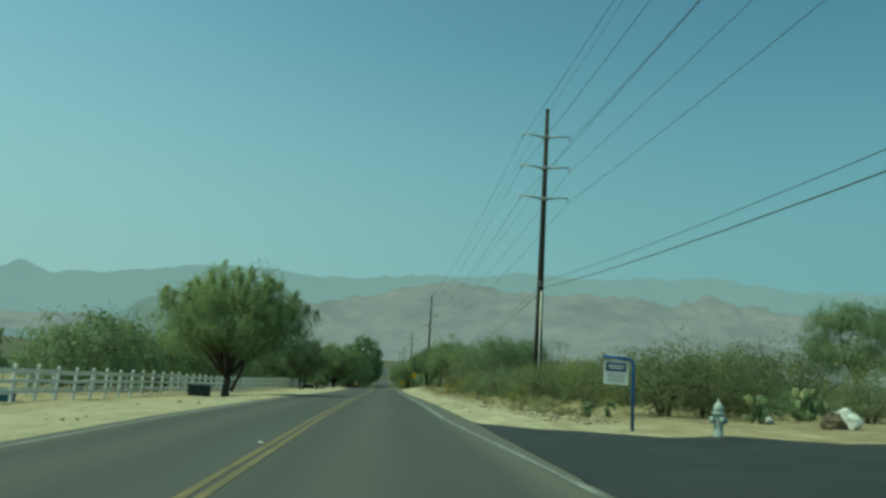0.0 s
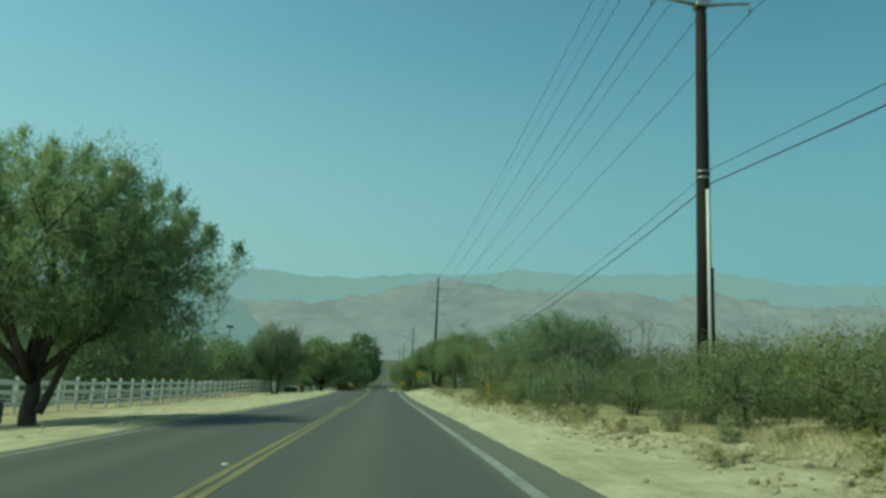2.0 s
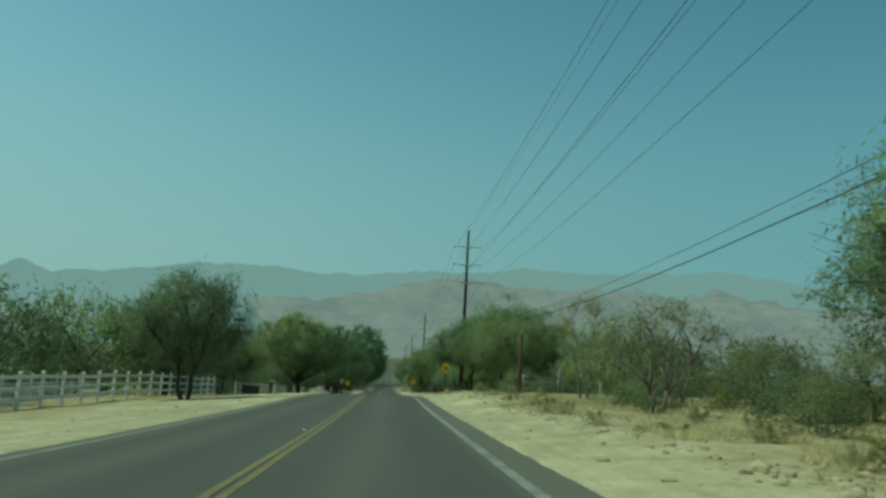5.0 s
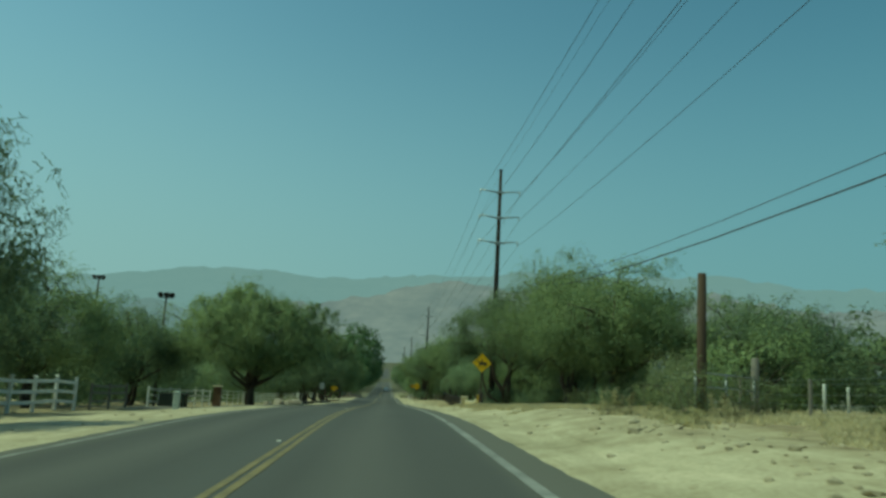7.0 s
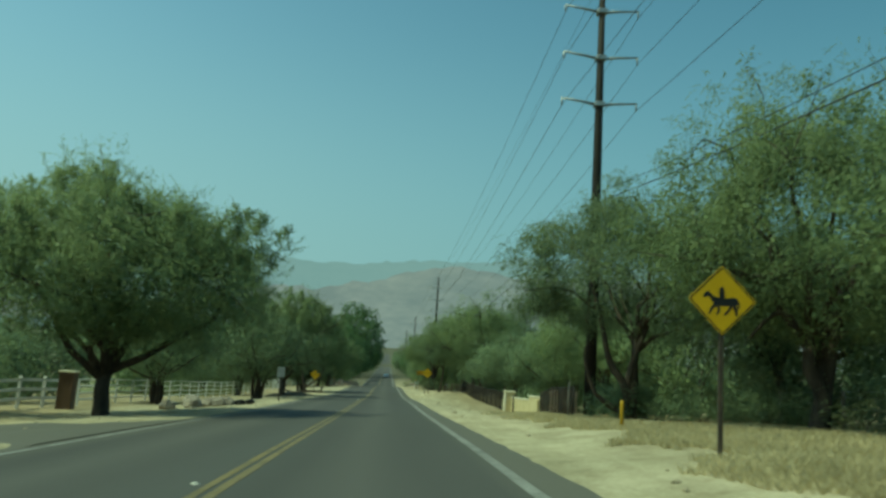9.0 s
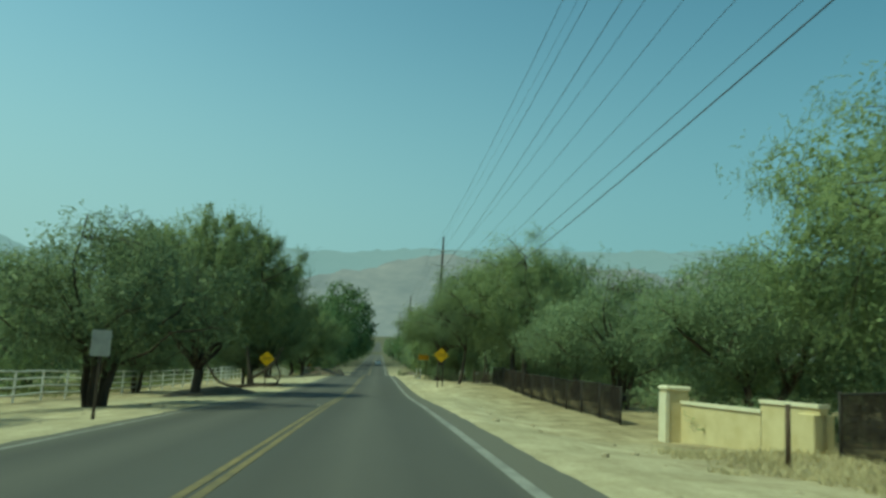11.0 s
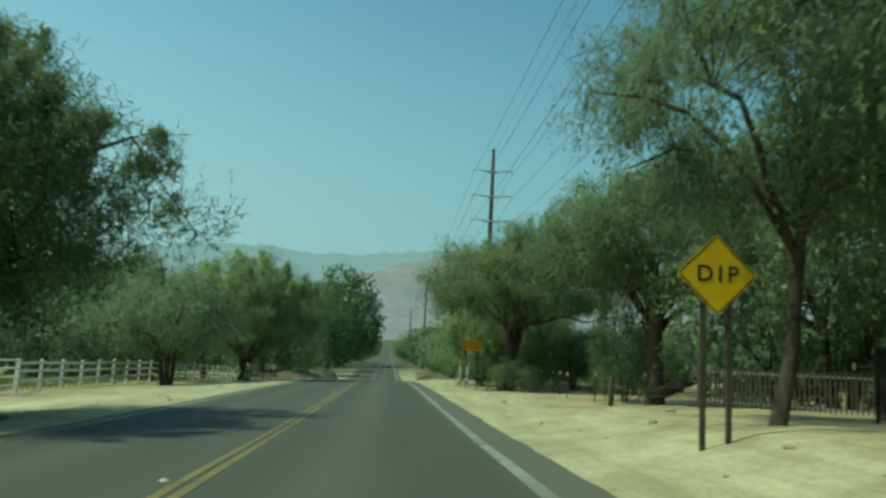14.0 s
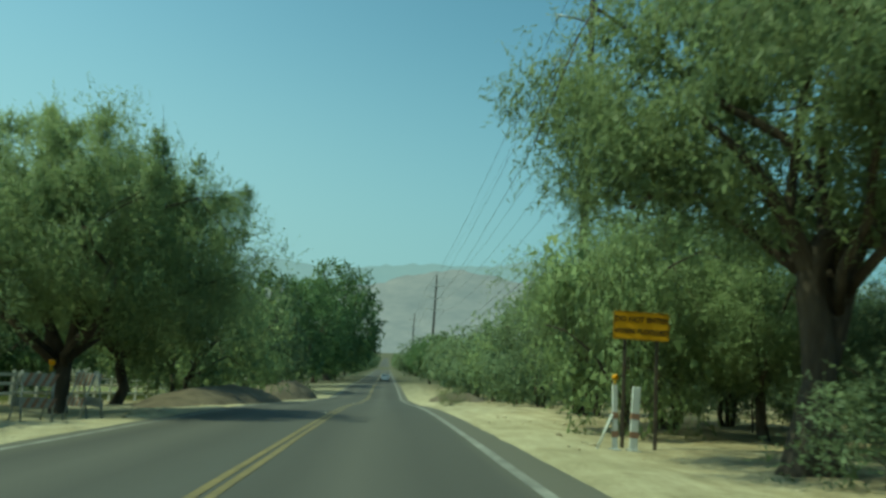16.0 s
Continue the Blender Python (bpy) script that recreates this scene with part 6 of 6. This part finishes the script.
def sedan(x, y):
    c = thing("car", x, y, "small white sedan far down the road", "car", z=road_z(y) + TILT * x)
    bm = bmesh.new()
    side = [(-2.15, 0.28), (-2.2, 0.55), (-2.12, 0.86), (-1.45, 0.93), (-0.85, 1.36), (0.35, 1.40), (1.05, 0.95), (2.05, 0.78), (2.2, 0.5), (2.15, 0.28)]
    rows = [[bm.verts.new((s * (0.86 - 0.14 * max(0.0, z - 0.93) / 0.45), yy, z)) for yy, z in side] for s in (-1, 1)]
    for i in range(len(side)):
        j = (i + 1) % len(side)
        bm.faces.new((rows[0][i], rows[0][j], rows[1][j], rows[1][i]))
    bm.faces.new(rows[0][::-1])
    bm.faces.new(rows[1])
    bmesh.ops.recalc_face_normals(bm, faces=bm.faces[:])
    bmesh.ops.bevel(bm, geom=bm.edges[:], offset=0.05, segments=2, affect="EDGES", clamp_overlap=True)
    part("body", bm, CAR_WHITE, c)
    part("rear_window", box((1.20, 0.02, 0.50), (0, -1.19, 1.16), Matrix.Rotation(radians(-54), 4, "X"), bevel=0.01), CAR_GLASS, c, "dark rear window")
    part("windscreen", box((1.22, 0.02, 0.62), (0, 0.74, 1.18), Matrix.Rotation(radians(57), 4, "X"), bevel=0.01), CAR_GLASS, c, "dark windscreen")
    for s in (-1, 1):
        part("tail_light", box((0.30, 0.05, 0.14), (s * 0.62, -2.20, 0.72), bevel=0.02), TAIL_RED, c, "red tail light")
        for yy in (-1.35, 1.35):
            w = part("wheel", tube("wheel", [(s * 0.70, yy, 0.31), (s * 0.88, yy, 0.31)], [0.31, 0.31], RUBBER, 18), None, c, "black wheel")
            part("rim", tube("rim", [(s * 0.87, yy, 0.31), (s * 0.895, yy, 0.31)], [0.19, 0.17], GALV, 14), None, w, "grey rim")
    part("bumper", box((1.66, 0.14, 0.2), (0, -2.17, 0.42), bevel=0.04), CAR_WHITE, c)
    return c


sedan(-0.25, 396.0)


# ---- dry grass, litter and stones ----
def grass(name, spots, rng, blade, mat, label):
    n = len(spots)
    p = np.array([(x, y, gz(x, y) - 0.02) for x, y in spots])
    h = rng.uniform(0.5, 1.2, (n, 1)) * blade
    d = rng.normal(0, 0.35, (n, 3))
    d[:, 2] = 1
    w = rng.normal(0, 1, (n, 3)) * [1, 1, 0]
    w /= np.linalg.norm(w, axis=1, keepdims=True)
    d[:, :2] *= 1.6
    v = np.stack([p - w * 0.016, p + w * 0.016, p + d * h], 1).reshape(-1, 3)
    me = bpy.data.meshes.new(name)
    me.from_pydata([tuple(map(float, q)) for q in v], [], [(3 * i, 3 * i + 1, 3 * i + 2) for i in range(n)])
    me.materials.append(mat)
    return tagged(part(name, me, None), label, "grass", kind="stuff")


rg = np.random.default_rng(5)
spots = []
while len(spots) < 120000:
    y = rg.uniform(95, 172) if rg.random() < 0.6 else rg.uniform(122, 152)
    x = 3.0 + abs(rg.normal(0, 5.0))
    inner = float(np.interp(y, [95, 104, 118, 125, 131, 139, 146, 172], [5.2, 5.8, 5.2, 4.7, 4.2, 4.0, 4.9, 5.4])) + 1.0 * noise.noise(Vector((0.3, y * 0.35, 4))) + 0.9 * noise.noise(Vector((x, y * 0.9, 8)))
    if x > 22 or x < inner:
        continue
    thin = 0.5 * (1 - min(1.0, (x - inner) / 2.5)) - 0.3 - 0.35 * min(1.0, max(0.0, (y - 120) / 6))
    if noise.noise(Vector((x * 0.5, y * 0.3, 2))) + 0.6 * noise.noise(Vector((x * 1.9, y * 1.5, 5))) > thin:
        spots.append((x, y))
grass("dry_grass", spots, rg, 0.15, STRAW, "low straw-coloured dry grass on the verge")
spots = []
while len(spots) < 24000:
    y = rg.uniform(27, 97)
    x = 4.8 + abs(rg.normal(0, 3.6))
    if noise.noise(Vector((x * 0.6, y * 0.4, 7))) + 0.5 * noise.noise(Vector((x * 2.1, y * 1.6, 9))) > 0.17 + 0.2 * (x < 5.8):
        spots.append((x, y))
grass("dry_grass_tufts", spots, rg, 0.20, STRAW, "sparse tufts of dry straw grass on the bank")
spots = []
while len(spots) < 26000:
    y = rg.uniform(196, 300)
    x = -24 + 8.5 * rg.random()
    spots.append((x, y))
PADDOCK = two_tone("paddock_turf", (0.10, 0.125, 0.045), (0.21, 0.215, 0.09), 0.4, 9, 0.95, bump=0.6, dist=0.04)
px_, py_ = np.arange(-70, -15.7, 2.2), np.arange(196, 331, 3.0)
verts = [(x, y, gz(x, y) + 0.012) for y in py_ for x in px_]
faces = [(j * len(px_) + i, j * len(px_) + i + 1, (j + 1) * len(px_) + i + 1, (j + 1) * len(px_) + i) for j in range(len(py_) - 1) for i in range(len(px_) - 1)]
tagged(part("paddock_ground", mesh_of("paddock_ground", verts, faces, PADDOCK, True), PADDOCK), "mown green paddock behind a pale fence", "ground", kind="structure")
GREEN_GRASS = leaf_material("paddock_grass", (0.10, 0.13, 0.035), (0.26, 0.26, 0.09), 0.3, 0.7)
grass("paddock_grass", spots, rg, 0.25, GREEN_GRASS, "short green paddock grass behind the fence")
verts, faces = [], []
bm = bmesh.new()
bmesh.ops.create_icosphere(bm, subdivisions=1, radius=1.0)
bm.verts.index_update()
ico_v = np.array([v.co[:] for v in bm.verts])
ico_f = [[v.index for v in f.verts] for f in bm.faces]
bm.free()
for i in range(1500):
    side = rg.random()
    if side < 0.6:
        x, y = 4.4 + abs(rg.normal(0, 1.1)), rg.uniform(22, 112)
    elif side < 0.8:
        x, y = 3.0 + abs(rg.normal(0, 2.0)), rg.uniform(22, 262)
    else:
        x, y = -6.0 - abs(rg.normal(0, 2.2)), rg.uniform(5, 262)
    s = min(0.16, 0.022 + abs(rg.normal(0, 0.04)))
    q = ico_v * rg.uniform(0.7, 1.3, 3) * s + rg.normal(0, 0.12 * s, ico_v.shape)
    base = len(verts)
    verts += [(x + a, y + b, gz(x, y) + c * 0.7) for a, b, c in q]
    faces += [[base + k for k in f] for f in ico_f]
clod_v, clod_f = [], []
for i in range(900):
    y = rg.uniform(21, 78)
    x = 5.0 + 0.35 * math.sin(y * 0.7) + 0.5 * rg.normal() + abs(rg.normal(0, 0.5))
    if x < 4.0:
        continue
    sz = min(0.17, 0.03 + abs(rg.normal(0, 0.05)))
    q = ico_v * rg.uniform(0.6, 1.4, 3) * sz
    q += np.array([[noise.noise(Vector(v) * 1.7 + Vector((i, 0, 0))) for _ in range(3)] for v in ico_v]) * 0.35 * sz + rg.normal(0, 0.10 * sz, ico_v.shape)
    base = len(clod_v)
    clod_v += [(x + a, y + b, gz(x, y) + c * 0.75 + 0.1 * sz) for a, b, c in q]
    clod_f += [[base + k for k in f] for f in ico_f]
CLOD = two_tone("pale_crumbled_soil", (0.31, 0.26, 0.175), (0.48, 0.41, 0.285), 1.5, 22, 0.97, bump=0.8, dist=0.04)
clods = part("soil_clods", mesh_of("soil_clods", clod_v, clod_f, CLOD), CLOD)
tagged(clods, "pale crumbled clods of soil along a low cut bank", "soil clods", kind="stuff")
stones = part("loose_stones", mesh_of("loose_stones", verts, faces, CLOD), CLOD)
tagged(stones, "loose stones and clods scattered on the sandy verges", "stones", kind="stuff")
